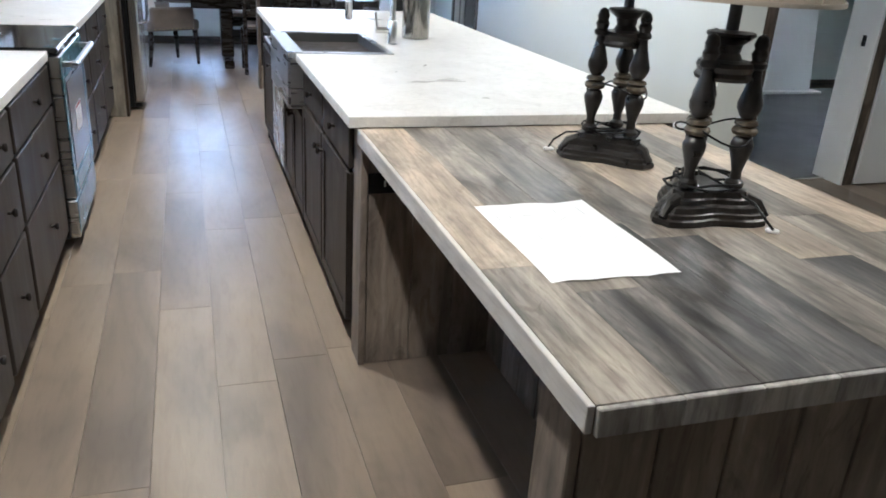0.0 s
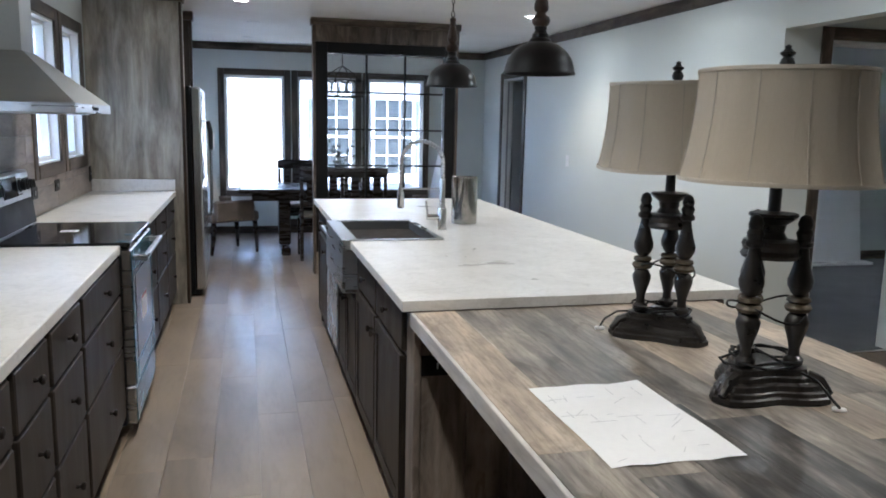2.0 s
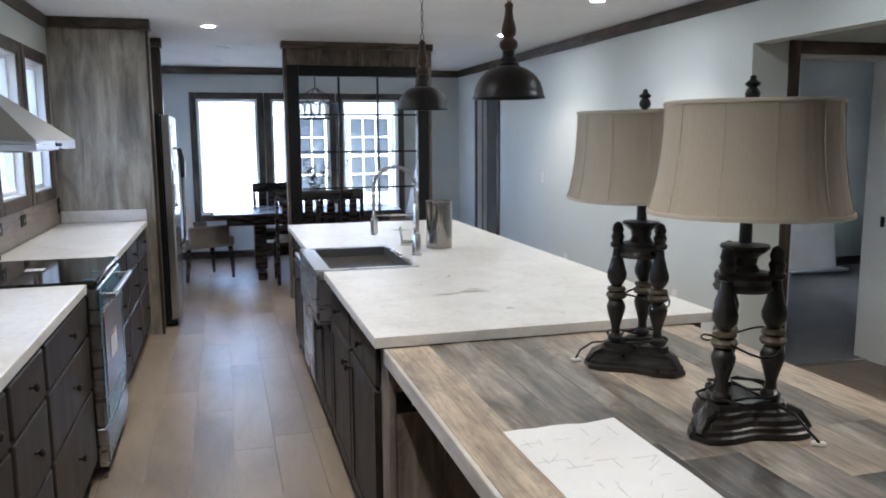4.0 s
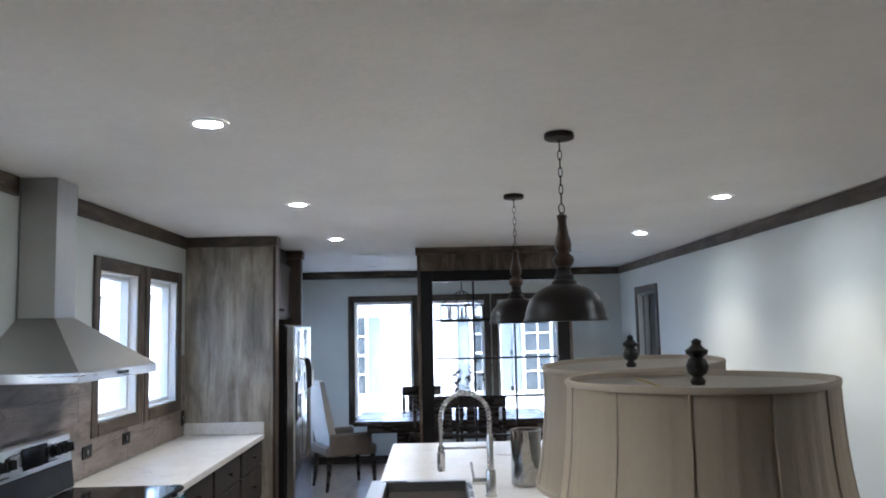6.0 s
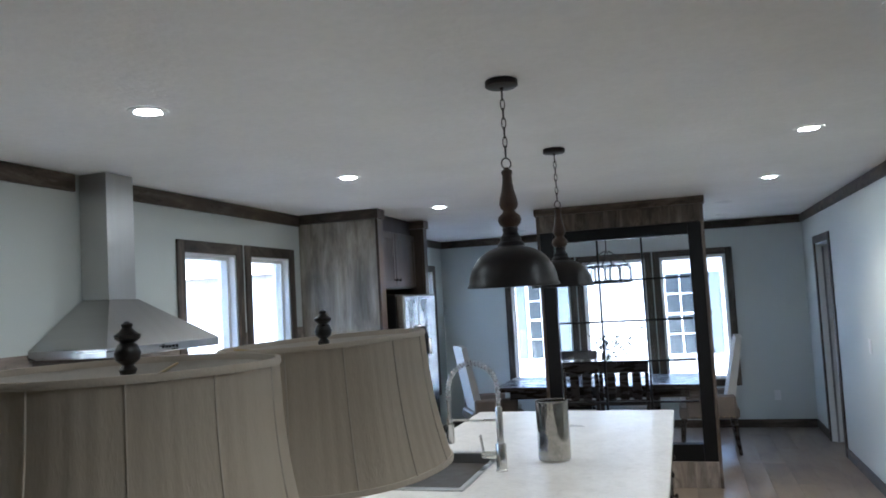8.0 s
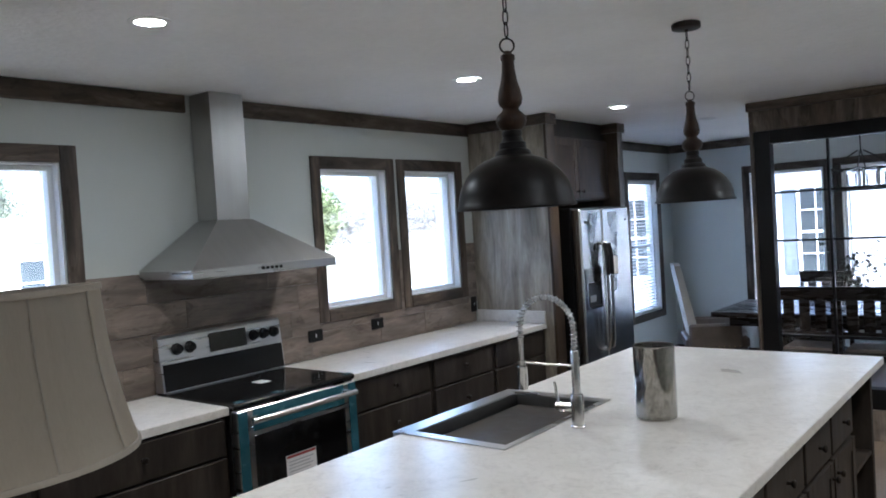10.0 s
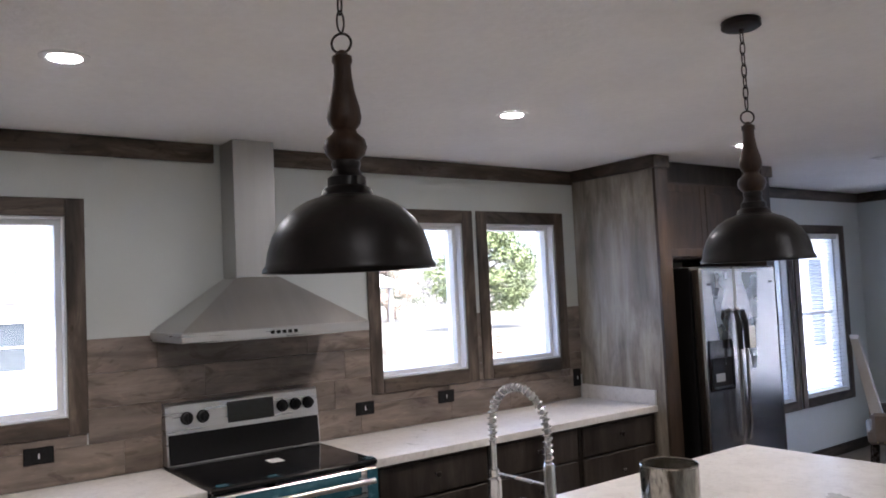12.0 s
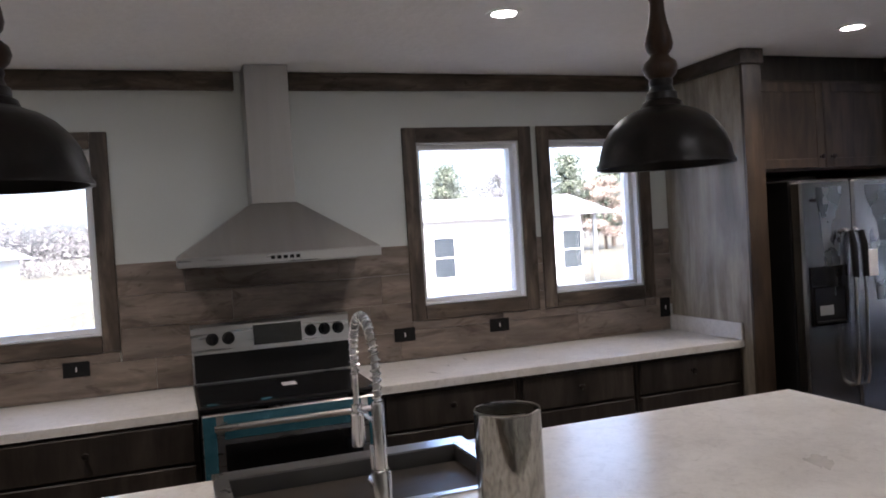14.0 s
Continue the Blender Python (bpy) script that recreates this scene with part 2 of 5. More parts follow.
T_TAN = wood("tan_board", (0.24, 0.19, 0.145), (0.43, 0.355, 0.28), (0.58, 0.50, 0.41), "y", 1.2, (0.33, 0.5), 0.09, 0.12, broad=1.5, lines_of=0.75, rings=0.3, stain=0.35)
T_GREY = wood("grey_board", (0.085, 0.077, 0.070), (0.225, 0.20, 0.174), (0.40, 0.357, 0.315), "y", 1.2, (0.33, 0.5), 0.09, 0.15, broad=1.5, lines_of=0.75, rings=0.35, stain=0.6)
T_DARK = wood("smoked_board", (0.028, 0.028, 0.030), (0.105, 0.10, 0.098), (0.30, 0.275, 0.25), "y", 1.3, (0.33, 0.5), 0.09, 0.15, broad=1.5, lines_of=0.8, rings=0.35, stain=0.6)
T_EDGE = wood("whitewashed_edge", (0.46, 0.43, 0.40), (0.60, 0.575, 0.55), (0.7, 0.68, 0.66), "y", 1.0, (0.5, 0.6), 0.08, 0.05)
T_END = wood("whitewashed_end", (0.20, 0.19, 0.185), (0.44, 0.42, 0.40), (0.64, 0.62, 0.60), "z", 2.6, (0.5, 0.6), 0.08, 0.1)
SPLASH = wood("wood_look_tile", (0.115, 0.092, 0.078), (0.205, 0.168, 0.143), (0.30, 0.255, 0.222), "y", 0.8, (0.28, 0.42), 0.04, 0.16, stain=0.6)
COUNTER = marble("marble_laminate")
STEEL = surf("brushed_steel", (0.50, 0.50, 0.50), (0.60, 0.60, 0.60), 3.0, (0.24, 0.36), 1.0, 0.006, 160, (1, 1, 14))
FRIDGE = surf("fridge_steel", (0.42, 0.42, 0.42), (0.46, 0.46, 0.46), 2.0, (0.20, 0.26), 1.0, 0.002, 200, (1, 1, 20))
HOODS = surf("hood_steel", (0.47, 0.465, 0.455), (0.54, 0.535, 0.525), 2.0, (0.36, 0.44), 1.0, 0.02, 200, (1, 12, 1))
NICKEL = surf("brushed_nickel", (0.62, 0.61, 0.59), (0.72, 0.71, 0.69), 6.0, (0.18, 0.28), 1.0, 0.0, 120)
# darker copy of the steel: the shade inside the bowl is in its colour
BOWL = surf("shaded_bowl_steel", (0.20, 0.20, 0.203), (0.26, 0.26, 0.263), 3.0, (0.38, 0.5), 1.0, 0.03, 160, (1, 1, 8))
BRONZE = surf("oil_rubbed_bronze", (0.012, 0.010, 0.010), (0.03, 0.024, 0.021), 8.0, (0.32, 0.5), 0.6, 0.05, 90)
RUSTY = surf("aged_brown_metal", (0.004, 0.0035, 0.004), (0.012, 0.009, 0.008), 9.0, (0.30, 0.46), 0.2, 0.10, 70, (1, 1, 1), 0.35)
STEMW = surf("turned_brown_wood", (0.020, 0.011, 0.007), (0.060, 0.032, 0.019), 7.0, (0.35, 0.5), 0, 0.08, 60, (5, 5, 0.8), 0.35)
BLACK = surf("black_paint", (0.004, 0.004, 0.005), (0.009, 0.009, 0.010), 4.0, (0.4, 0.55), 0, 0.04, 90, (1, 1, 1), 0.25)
BGLASS = surf("black_ceramic_glass", (0.006, 0.006, 0.007), (0.012, 0.012, 0.013), 3.0, (0.05, 0.12), 0, 0.0, 80)
LAMPB = surf("black_resin", (0.006, 0.006, 0.006), (0.022, 0.018, 0.016), 22.0, (0.25, 0.42), 0, 0.25, 85)
LAMPG = surf("antique_gilt_band", (0.045, 0.035, 0.022), (0.11, 0.085, 0.055), 30.0, (0.35, 0.5), 0.3, 0.2, 90)
WHITE = surf("white_vinyl", (0.74, 0.75, 0.75), (0.80, 0.80, 0.80), 3.0, (0.35, 0.5), 0, 0.02, 80)
DOORP = surf("grey_door_paint", (0.27, 0.28, 0.285), (0.32, 0.33, 0.335), 2.0, (0.45, 0.6), 0, 0.03, 90)
PAPER = surf("paper", (0.80, 0.80, 0.82), (0.87, 0.87, 0.88), 2.0, (0.7, 0.85), 0, 0.05, 50)
REDINK = surf("red_print", (0.35, 0.05, 0.05), (0.42, 0.08, 0.07), 20.0, (0.6, 0.8), 0, 0)
INK = surf("pencil_grey", (0.50, 0.50, 0.54), (0.60, 0.60, 0.63), 20.0, (0.8, 0.9), 0, 0)
BLUE = surf("blue_film", (0.03, 0.11, 0.155), (0.055, 0.17, 0.225), 12.0, (0.12, 0.3), 0.2, 0.1, 40)
FILM = surf("clear_film_on_steel", (0.40, 0.43, 0.45), (0.50, 0.53, 0.55), 6.0, (0.2, 0.35), 0.9, 0.06, 22)
GLASS = glass_mat("clear_glass")
# tint added to dim the view outdoors, not the entering daylight
WGLASS = glass_mat("view_dimming_glass", (0.72, 0.73, 0.725))
CARPET = surf("grey_carpet", (0.13, 0.135, 0.145), (0.19, 0.195, 0.205), 3.0, (0.9, 1.0), 0, 0.5, 240)
LINEN = surf("cream_linen", (0.58, 0.56, 0.53), (0.67, 0.65, 0.62), 5.0, (0.85, 0.95), 0, 0.2, 320)
LEATHER = surf("brown_leather", (0.16, 0.128, 0.105), (0.24, 0.198, 0.165), 7.0, (0.4, 0.55), 0, 0.1, 90)
ESPRESSO = surf("espresso_wood", (0.014, 0.011, 0.010), (0.034, 0.027, 0.024), 5.0, (0.2, 0.36), 0, 0.04, 60, (1, 6, 6))
LED = glowing("led_diffuser", (1.0, 0.95, 0.88), 9.0)

# ---- the shell ----
LX, RX, FY, SY, CZ = -0.92, 3.45, 11.36, -1.6, 2.44


def wall_x(name, x0, x1, y0, y1, holes, label, z0=0.0, z1=CZ):
    return solo(name, slab(lambda u, v, w: (w, u, v), [y0, y1], [z0, z1], x0, x1, holes), WALL, label, "wall", "structure")


def wall_y(name, y0, y1, x0, x1, holes, label, z0=0.0, z1=CZ):
    return solo(name, slab(lambda u, v, w: (u, w, v), [x0, x1], [z0, z1], y0, y1, holes), WALL, label, "wall", "structure")


KW = [(5.732, 6.490), (6.524, 7.263)]          # casings of the kitchen windows, along the wall
LW = [(3.537, 4.290)]
DS = [(9.170, 10.085), (10.115, 11.030)]
DN = [(-0.085, 0.822), (0.836, 1.748), (1.762, 2.672)]
CAS = 0.078


def hole(c, z0, z1, w=CAS):
    return (c[0] + w, c[1] - w, z0 + w, z1 - w)


wall_west = wall_x("wall_west", LX - 0.15, LX, SY, FY, [hole(c, 1.118, 2.150) for c in KW + LW] + [hole(c, 0.490, 2.115) for c in DS], "pale grey painted wall with windows over the counter")
wall_north = wall_y("wall_north", FY, FY + 0.15, LX - 0.15, RX + 0.12, [hole(c, 0.490, 2.120) for c in DN], "pale grey painted dining wall with three windows")
wall_east = wall_x("wall_east", RX, RX + 0.12, SY, FY, [(1.0, 5.147, -1, 2.10), (9.755, 10.525, -1, 2.05)], "pale grey painted wall with a doorway and a wide opening")
wall_south = wall_y("wall_south", SY - 0.12, SY, LX - 0.15, 6.2, [], "plain pale grey wall")
# the small lobby and the carpeted room beyond the wide opening
wall_lobby = wall_y("wall_lobby", 5.147, 5.267, RX + 0.12, 8.0, [(3.793, 4.528, -1, 2.045)], "pale grey wall with a cased doorway")
wall_lobby_return = wall_y("wall_lobby_return", 5.032, 5.146, 4.529, 5.199, [], "pale grey return of the lobby wall")
wall_lobby_east = wall_x("wall_lobby_east", 5.2, 5.32, SY, 5.146, [], "plain pale grey lobby wall")
wall_room_north = wall_y("wall_room_north", 8.45, 8.57, RX + 0.12, 8.0, [], "plain pale grey wall of the carpeted room")
wall_room_east = wall_x("wall_room_east", 8.0, 8.12, 5.147, 8.57, [hole((6.2, 6.9), 1.25, 2.10)], "plain pale grey wall of the carpeted room")
wall_closet = wall_x("wall_closet", 4.6, 4.7, 9.4, 10.9, [], "plain wall behind the side doorway")
# two hidden side walls, added to stop sky light leaking in behind the doorway
wall_closet_south = wall_y("wall_closet_south", 9.3, 9.4, RX + 0.12, 4.7, [], "unseen plain wall added to keep daylight out of the side doorway")
wall_closet_north = wall_y("wall_closet_north", 10.9, 11.0, RX + 0.12, 4.7, [], "unseen plain wall added to keep daylight out of the side doorway")

ceiling = solo("ceiling", B(LX - 0.15, 8.12, SY - 0.12, FY + 0.15, CZ, CZ + 0.1, 0), CEIL, "white textured ceiling with recessed lights", "ceiling", "structure")
floor = solo("floor", B(LX - 0.15, 5.3, SY - 0.12, FY + 0.15, -0.12, -0.008, 0), FLOORW, "grey-brown wood-look vinyl plank floor", "floor", "structure")
carpet = solo("carpet", B(3.6, 8.0, 5.19, 8.45, -0.1, 0.006, 0), CARPET, "grey low pile carpet", "carpet", "structure")


def strip(name, items, label, cat):
    """Boards of trim under one piece of the setting; items are (x0, x1, y0, y1, z0, z1, material)."""
    top = thing(name, label, cat, kind="structure")
    for i in items:
        part("board", B(*i[:6], 0.003), i[6], top)
    return top


def crown_run(axis, fixed, sign, a0, a1, z0, z1, depth, n):
    out = []
    step = (a1 - a0) / n
    for k in range(n):
        p, q = a0 + k * step + (0.001 if k else 0), a0 + (k + 1) * step - 0.001
        lo, hi = sorted((fixed, fixed + sign * depth))
        out.append((lo, hi, p, q, z0, z1, TRIM) if axis == "y" else (p, q, lo, hi, z0, z1, TRIM_X))
    return out


crown = strip("crown_trim", crown_run("y", LX, 1, SY, 4.885, 2.346, 2.437, 0.022, 3) + crown_run("y", LX, 1, 5.14, 7.375, 2.346, 2.437, 0.022, 1)
              + crown_run("y", LX, 1, 8.625, FY - 0.024, 2.346, 2.437, 0.022, 1) + crown_run("y", RX, -1, SY, FY - 0.024, 2.346, 2.437, 0.022, 5)
              + crown_run("x", FY, -1, LX, RX, 2.346, 2.437, 0.022, 2), "dark rustic wood crown boards along the ceiling", "trim")
baseboard = strip("baseboard", crown_run("y", LX, 1, 8.64, FY - 0.014, 0.002, 0.098, 0.012, 1) + crown_run("y", RX, -1, 5.16, 9.675, 0.002, 0.098, 0.012, 2)
                  + crown_run("y", RX, -1, 10.605, FY - 0.014, 0.002, 0.098, 0.012, 1) + crown_run("x", FY, -1, LX, RX, 0.002, 0.098, 0.012, 2)
                  + crown_run("x", 5.147, -1, RX + 0.002, 3.710, 0.002, 0.11, 0.012, 1) + crown_run("x", 8.45, -1, 3.6, 8.0, 0.008, 0.11, 0.012, 2),
                  "dark rustic wood baseboards", "trim")


# ---- windows ----
def window(name, axis, at, outside, span, z0, z1, label, blind=False):
    """A cased window; axis is the one along the wall, at the wall's inner face, outside -1 or +1 across it."""
    def P(a0, a1, d0, d1, c0, c1):
        lo, hi = sorted((at + outside * d0, at + outside * d1))
        return (a0, a1, lo, hi, c0, c1) if axis == "x" else (lo, hi, a0, a1, c0, c1)
    along = TRIM if axis == "y" else TRIM_X
    a0, a1 = span
    top = thing(name, label, "window", (a0, at, z0) if axis == "x" else (at, a0, z0), kind="structure")
    t = 0.016
    part("casing", B(*P(a0, a0 + CAS, -t, -0.001, z0, z1)), TRIM_Z, top, "rustic wood casing")
    part("casing", B(*P(a1 - CAS, a1, -t, -0.001, z0, z1)), TRIM_Z, top)
    part("casing", B(*P(a0 + CAS + 0.001, a1 - CAS - 0.001, -t, -0.001, z1 - CAS, z1)), along, top)
    part("casing", B(*P(a0 + CAS + 0.001, a1 - CAS - 0.001, -t - 0.004, -0.001, z0, z0 + CAS)), along, top, "rustic wood sill board")
    b0, b1, c0, c1 = a0 + CAS + 0.002, a1 - CAS - 0.002, z0 + CAS + 0.002, z1 - CAS - 0.002
    f = 0.032
    vin = part("vinyl_frame", slab((lambda u, v, w: (u, w, v)) if axis == "x" else (lambda u, v, w: (w, u, v)), [b0, b1], [c0, c1],
                                   *sorted((at + outside * 0.05, at + outside * 0.13)), [(b0 + f, b1 - f, c0 + f, c1 - f)]), WHITE, top, "white vinyl window frame")
    part("vinyl_liner", slab((lambda u, v, w: (u, w, v)) if axis == "x" else (lambda u, v, w: (w, u, v)), [b0, b1], [c0, c1],
                             *sorted((at + outside * 0.001, at + outside * 0.049)), [(b0 + 0.008, b1 - 0.008, c0 + 0.008, c1 - 0.008)]), WHITE, top)
    mid = (c0 + c1) / 2
    part("sash_rail", B(*P(b0 + f + 0.001, b1 - f - 0.001, 0.085, 0.115, mid - 0.014, mid + 0.014)), WHITE, top) if blind else None
    pane = part("pane", B(*P(b0 + f + 0.001, b1 - f - 0.001, 0.098, 0.102, c0 + f + 0.001, c1 - f - 0.001), 0), WGLASS, top, "window glass tinted to dim the outdoor view")
    pane.visible_shadow = False
    if blind:
        blind_thing = thing("window_blind", "white horizontal slat blind lowered over the window", "blind", (at, a0, z0))
        part("headrail", B(*P(b0 + 0.012, b1 - 0.012, 0.012, 0.045, c1 - 0.045, c1 - 0.009)), WHITE, blind_thing)
        z, shared = c1 - 0.075, None
        while z > c0 + 0.04:
            if shared is None:
                s = part("slat", box(bmesh.new(), *P(b0 + 0.014, b1 - 0.014, 0.014, 0.038, z, z + 0.0022), 0,
                                     None), WHITE, blind_thing)
                shared = s
                first = z
            else:
                s = new("slat", shared.data)
                s.parent = blind_thing
                s.location = (0, 0, z - first)
            z -= 0.036
        part("bottom_rail", B(*P(b0 + 0.014, b1 - 0.014, 0.012, 0.044, c0 + 0.012, c0 + 0.03)), WHITE, blind_thing)
    return top


n_win = 0
for c in KW + LW:
    n_win += 1
    window(f"window_{n_win}", "y", LX, -1, c, 1.118, 2.150, "window with rustic dark wood casing above the counter")
for c in DS:
    n_win += 1
    window(f"window_{n_win}", "y", LX, -1, c, 0.490, 2.115, "tall dining window with rustic dark wood casing", True)
for c in DN:
    n_win += 1
    window(f"window_{n_win}", "x", FY, 1, c, 0.490, 2.120, "tall dining window with rustic dark wood casing")

# out of view, added and sized to bring daylight into the carpeted room
window(f"window_{n_win + 1}", "y", 8.0, 1, (6.2, 6.9), 1.25, 2.10, "unseen window added to light the carpeted room")

# ---- doors ----
def knob(parent, x, y, z, dx, dy, material=BRONZE, r=0.015, name="knob"):
    """A small turned knob that stands out along (dx, dy)."""
    m = Matrix.Translation((x, y, z)) @ Vector((dx, dy, 0)).to_track_quat("Z", "Y").to_matrix().to_4x4()
    bm = lathe(bmesh.new(), [(0.007, 0.0), (0.0055, 0.012), (r * 0.8, 0.017), (r, 0.023), (r * 0.75, 0.029), (r * 0.2, 0.031)], segs=12, turn=m)
    return part(name, bm, material, parent, "dark bronze knob", True)


door_1 = thing("door_1", "grey panel door standing open in a rustic wood frame", "door", (RX, 9.68, 0), kind="structure")
part("casing", B(RX - 0.016, RX - 0.001, 9.678, 9.756, 0.0, 2.128), TRIM_Z, door_1)
part("casing", B(RX - 0.016, RX - 0.001, 10.526, 10.604, 0.0, 2.128), TRIM_Z, door_1)
part("casing", B(RX - 0.016, RX - 0.001, 9.757, 10.525, 2.05, 2.128), TRIM, door_1)
part("jamb", B(RX + 0.001, RX + 0.119, 9.757, 9.773, 0.0, 2.032), WHITE, door_1, "white painted jamb")
part("jamb", B(RX + 0.001, RX + 0.119, 10.507, 10.523, 0.0, 2.032), WHITE, door_1)
part("jamb", B(RX + 0.001, RX + 0.119, 9.757, 10.523, 2.033, 2.048), WHITE, door_1)
part("stop", B(RX + 0.05, RX + 0.07, 10.496, 10.506, 0.0, 2.02, 0.001), DOORP, door_1)
leaf = part("leaf", B(RX + 0.125, RX + 0.86, 10.470, 10.508, 0.008, 2.025), DOORP, door_1, "painted door leaf")
for zz0, zz1 in ((0.2, 0.95), (1.1, 1.9)):
    part("panel", B(RX + 0.24, RX + 0.75, 10.464, 10.469, zz0, zz1, 0.004), DOORP, leaf)
knob(door_1, RX + 0.80, 10.469, 0.95, 0, -1, BRONZE, 0.026)

doorway = thing("doorway_2", "doorway cased in rustic wood with a white painted jamb", "doorway", (3.74, 5.147, 0), kind="structure")
part("casing", B(3.712, 3.790, 5.129, 5.146, 0.0, 2.125), TRIM_Z, doorway)
part("casing", B(4.528, 4.606, 5.014, 5.031, 0.0, 2.125), TRIM_Z, doorway)
part("casing", B(3.791, 4.503, 5.129, 5.146, 2.047, 2.125), TRIM_X, doorway)
part("jamb", B(4.504, 4.527, 5.02, 5.285, 0.0, 2.125), WHITE, doorway)
part("jamb", B(3.794, 3.812, 5.147, 5.285, 0.0, 2.02), WHITE, doorway)
part("jamb", B(3.813, 4.503, 5.15, 5.285, 2.022, 2.043), WHITE, doorway)
part("strike", B(4.499, 4.5035, 5.10, 5.135, 0.93, 1.0), BLACK, doorway, "black strike plate")
part("threshold", B(3.813, 4.503, 5.16, 5.19, 0.0, 0.012), NICKEL, doorway, "metal carpet strip")
door_3 = thing("door_3", "white door beside the lobby doorway", "door", (4.7, 5.0, 0), kind="structure")
part("leaf", B(4.616, 5.19, 5.004, 5.0315, 0.01, 2.03), WHITE, door_3)
knob(door_3, 4.70, 5.003, 0.93, 0, -1, BLACK, 0.026, "door_handle")

board = thing("wall_board", "plain white board leaning against the wall", "board", (6.5, 8.3, 0))
part("sheet", box(bmesh.new(), -0.42, 0.42, -0.008, 0.008, 0.0, 1.34, 0.002, pose(6.59, 8.2, 0.035, -8.5, 0, 0)), WHITE, board)
part("foot_rail", B(6.15, 7.10, 8.1, 8.24, 0.006, 0.034), WHITE, board)


# ---- plates on the walls ----
def plate(name, label, cat, x, y, z, across, n, material, mark, tall=True):
    """A wall plate whose face looks along n; across is its width direction."""
    w, h = (0.07, 0.115) if tall else (0.115, 0.07)
    c, d = Vector(across), Vector(n)
    m = Matrix(((c.x, 0, d.x, x), (c.y, 0, d.y, y), (c.z, 1, d.z, z), (0, 0, 0, 1)))
    top = thing(name, label, cat, (x, y, z))
    part("cover", box(bmesh.new(), -w / 2, w / 2, -h / 2, h / 2, 0.0, 0.006, 0.002, m), material, top)
    part("insert", box(bmesh.new(), -w * 0.24, w * 0.24, -h * 0.29, h * 0.29, 0.0061, 0.0085, 0.001, m), material, top)
    if mark:
        part("mark", box(bmesh.new(), -0.003, 0.003, -0.011, 0.011, 0.0086, 0.0092, 0, m), WHITE, top)
    return top


for yy, tall in ((5.683, False), (6.232, False), (7.32, True), (4.092, False)):
    plate("wall_outlet", "black outlet plate on the wood-look backsplash", "outlet", LX + 0.0105, yy, 1.053, (0, 1, 0), (1, 0, 0), BLACK, True, tall)
plate("light_switch", "white light switch plate on the wall", "switch", RX - 0.001, 8.38, 1.132, (0, 1, 0), (-1, 0, 0), WHITE, False)
plate("wall_outlet", "white outlet plate low on the wall", "outlet", RX - 0.001, 7.80, 0.36, (0, 1, 0), (-1, 0, 0), WHITE, False)
plate("wall_outlet", "white outlet plate low on the wall", "outlet", 3.046, FY - 0.001, 0.37, (1, 0, 0), (0, -1, 0), WHITE, False)
plate("wall_outlet", "white outlet plate low on the wall", "outlet", LX + 0.001, 9.62, 0.30, (0, 1, 0), (1, 0, 0), WHITE, False)
plate("wall_outlet", "white outlet plate low on the wall", "outlet", RX - 0.001, 5.9, 0.36, (0, 1, 0), (-1, 0, 0), WHITE, False)


# ---- recessed lights ----
def downlight(x, y, lit=True):
    top = thing("recessed_light", "round white recessed ceiling light, switched on" if lit else "round white recessed ceiling light, off", "ceiling light", (x, y, CZ), "recessed ceiling lights")
    bm = lathe(bmesh.new(), [(0.074, CZ - 0.001), (0.074, CZ - 0.005), (0.052, CZ - 0.008), (0.047, CZ - 0.004), (0.047, CZ - 0.001)], x, y, 28, False)
    part("trim_ring", bm, WHITE, top, smooth=True)
    part("diffuser", lathe(bmesh.new(), [(0.046, CZ - 0.002), (0.046, CZ - 0.004), (0.025, CZ - 0.005)], x, y, 24), LED if lit else WHITE, top, "glowing diffuser" if lit else "")
    if lit:
        la = bpy.data.lights.new("recessed_lamp", "SPOT")
        la.energy, la.color, la.spot_size, la.spot_blend, la.shadow_soft_size = LAMP_W, (1.0, 0.82, 0.62), radians(121), 0.75, 0.05
        lo = new("recessed_lamp", la)
        lo.location = (x, y, CZ - 0.012)
    return top


# the pair at 2.18 is unseen, added along the row to light the table
for yy in (2.18, 4.01, 5.84, 7.65):
    downlight(0.228, yy)
    downlight(2.745, yy)
for x, y in ((0.35, 9.1), (2.5, 9.2), (0.3, 10.6), (2.55, 10.6)):
    downlight(x, y, False)


# ---- kitchen run along the window wall ----
def drawer_front(parent, x, y0, y1, z0, z1, n, material=CAB, raised=False, name="drawer"):
    """A front on a face that looks along n = (+-1, 0); a frame and a recessed field where raised."""
    s = n[0]
    lo, hi = sorted((x, x + s * 0.019))
    f = part(name, B(lo, hi, y0, y1, z0, z1, 0.004), material, parent)
    if raised:
        lo2, hi2 = sorted((x + s * 0.0195, x + s * 0.025))
        w = 0.052
        for b in ((y0, y0 + w, z0, z1), (y1 - w, y1, z0, z1), (y0 + w + 0.001, y1 - w - 0.001, z0, z0 + w), (y0 + w + 0.001, y1 - w - 0.001, z1 - w, z1)):
            part("stile", B(lo2, hi2, *b, 0.002), material, f)
    return f


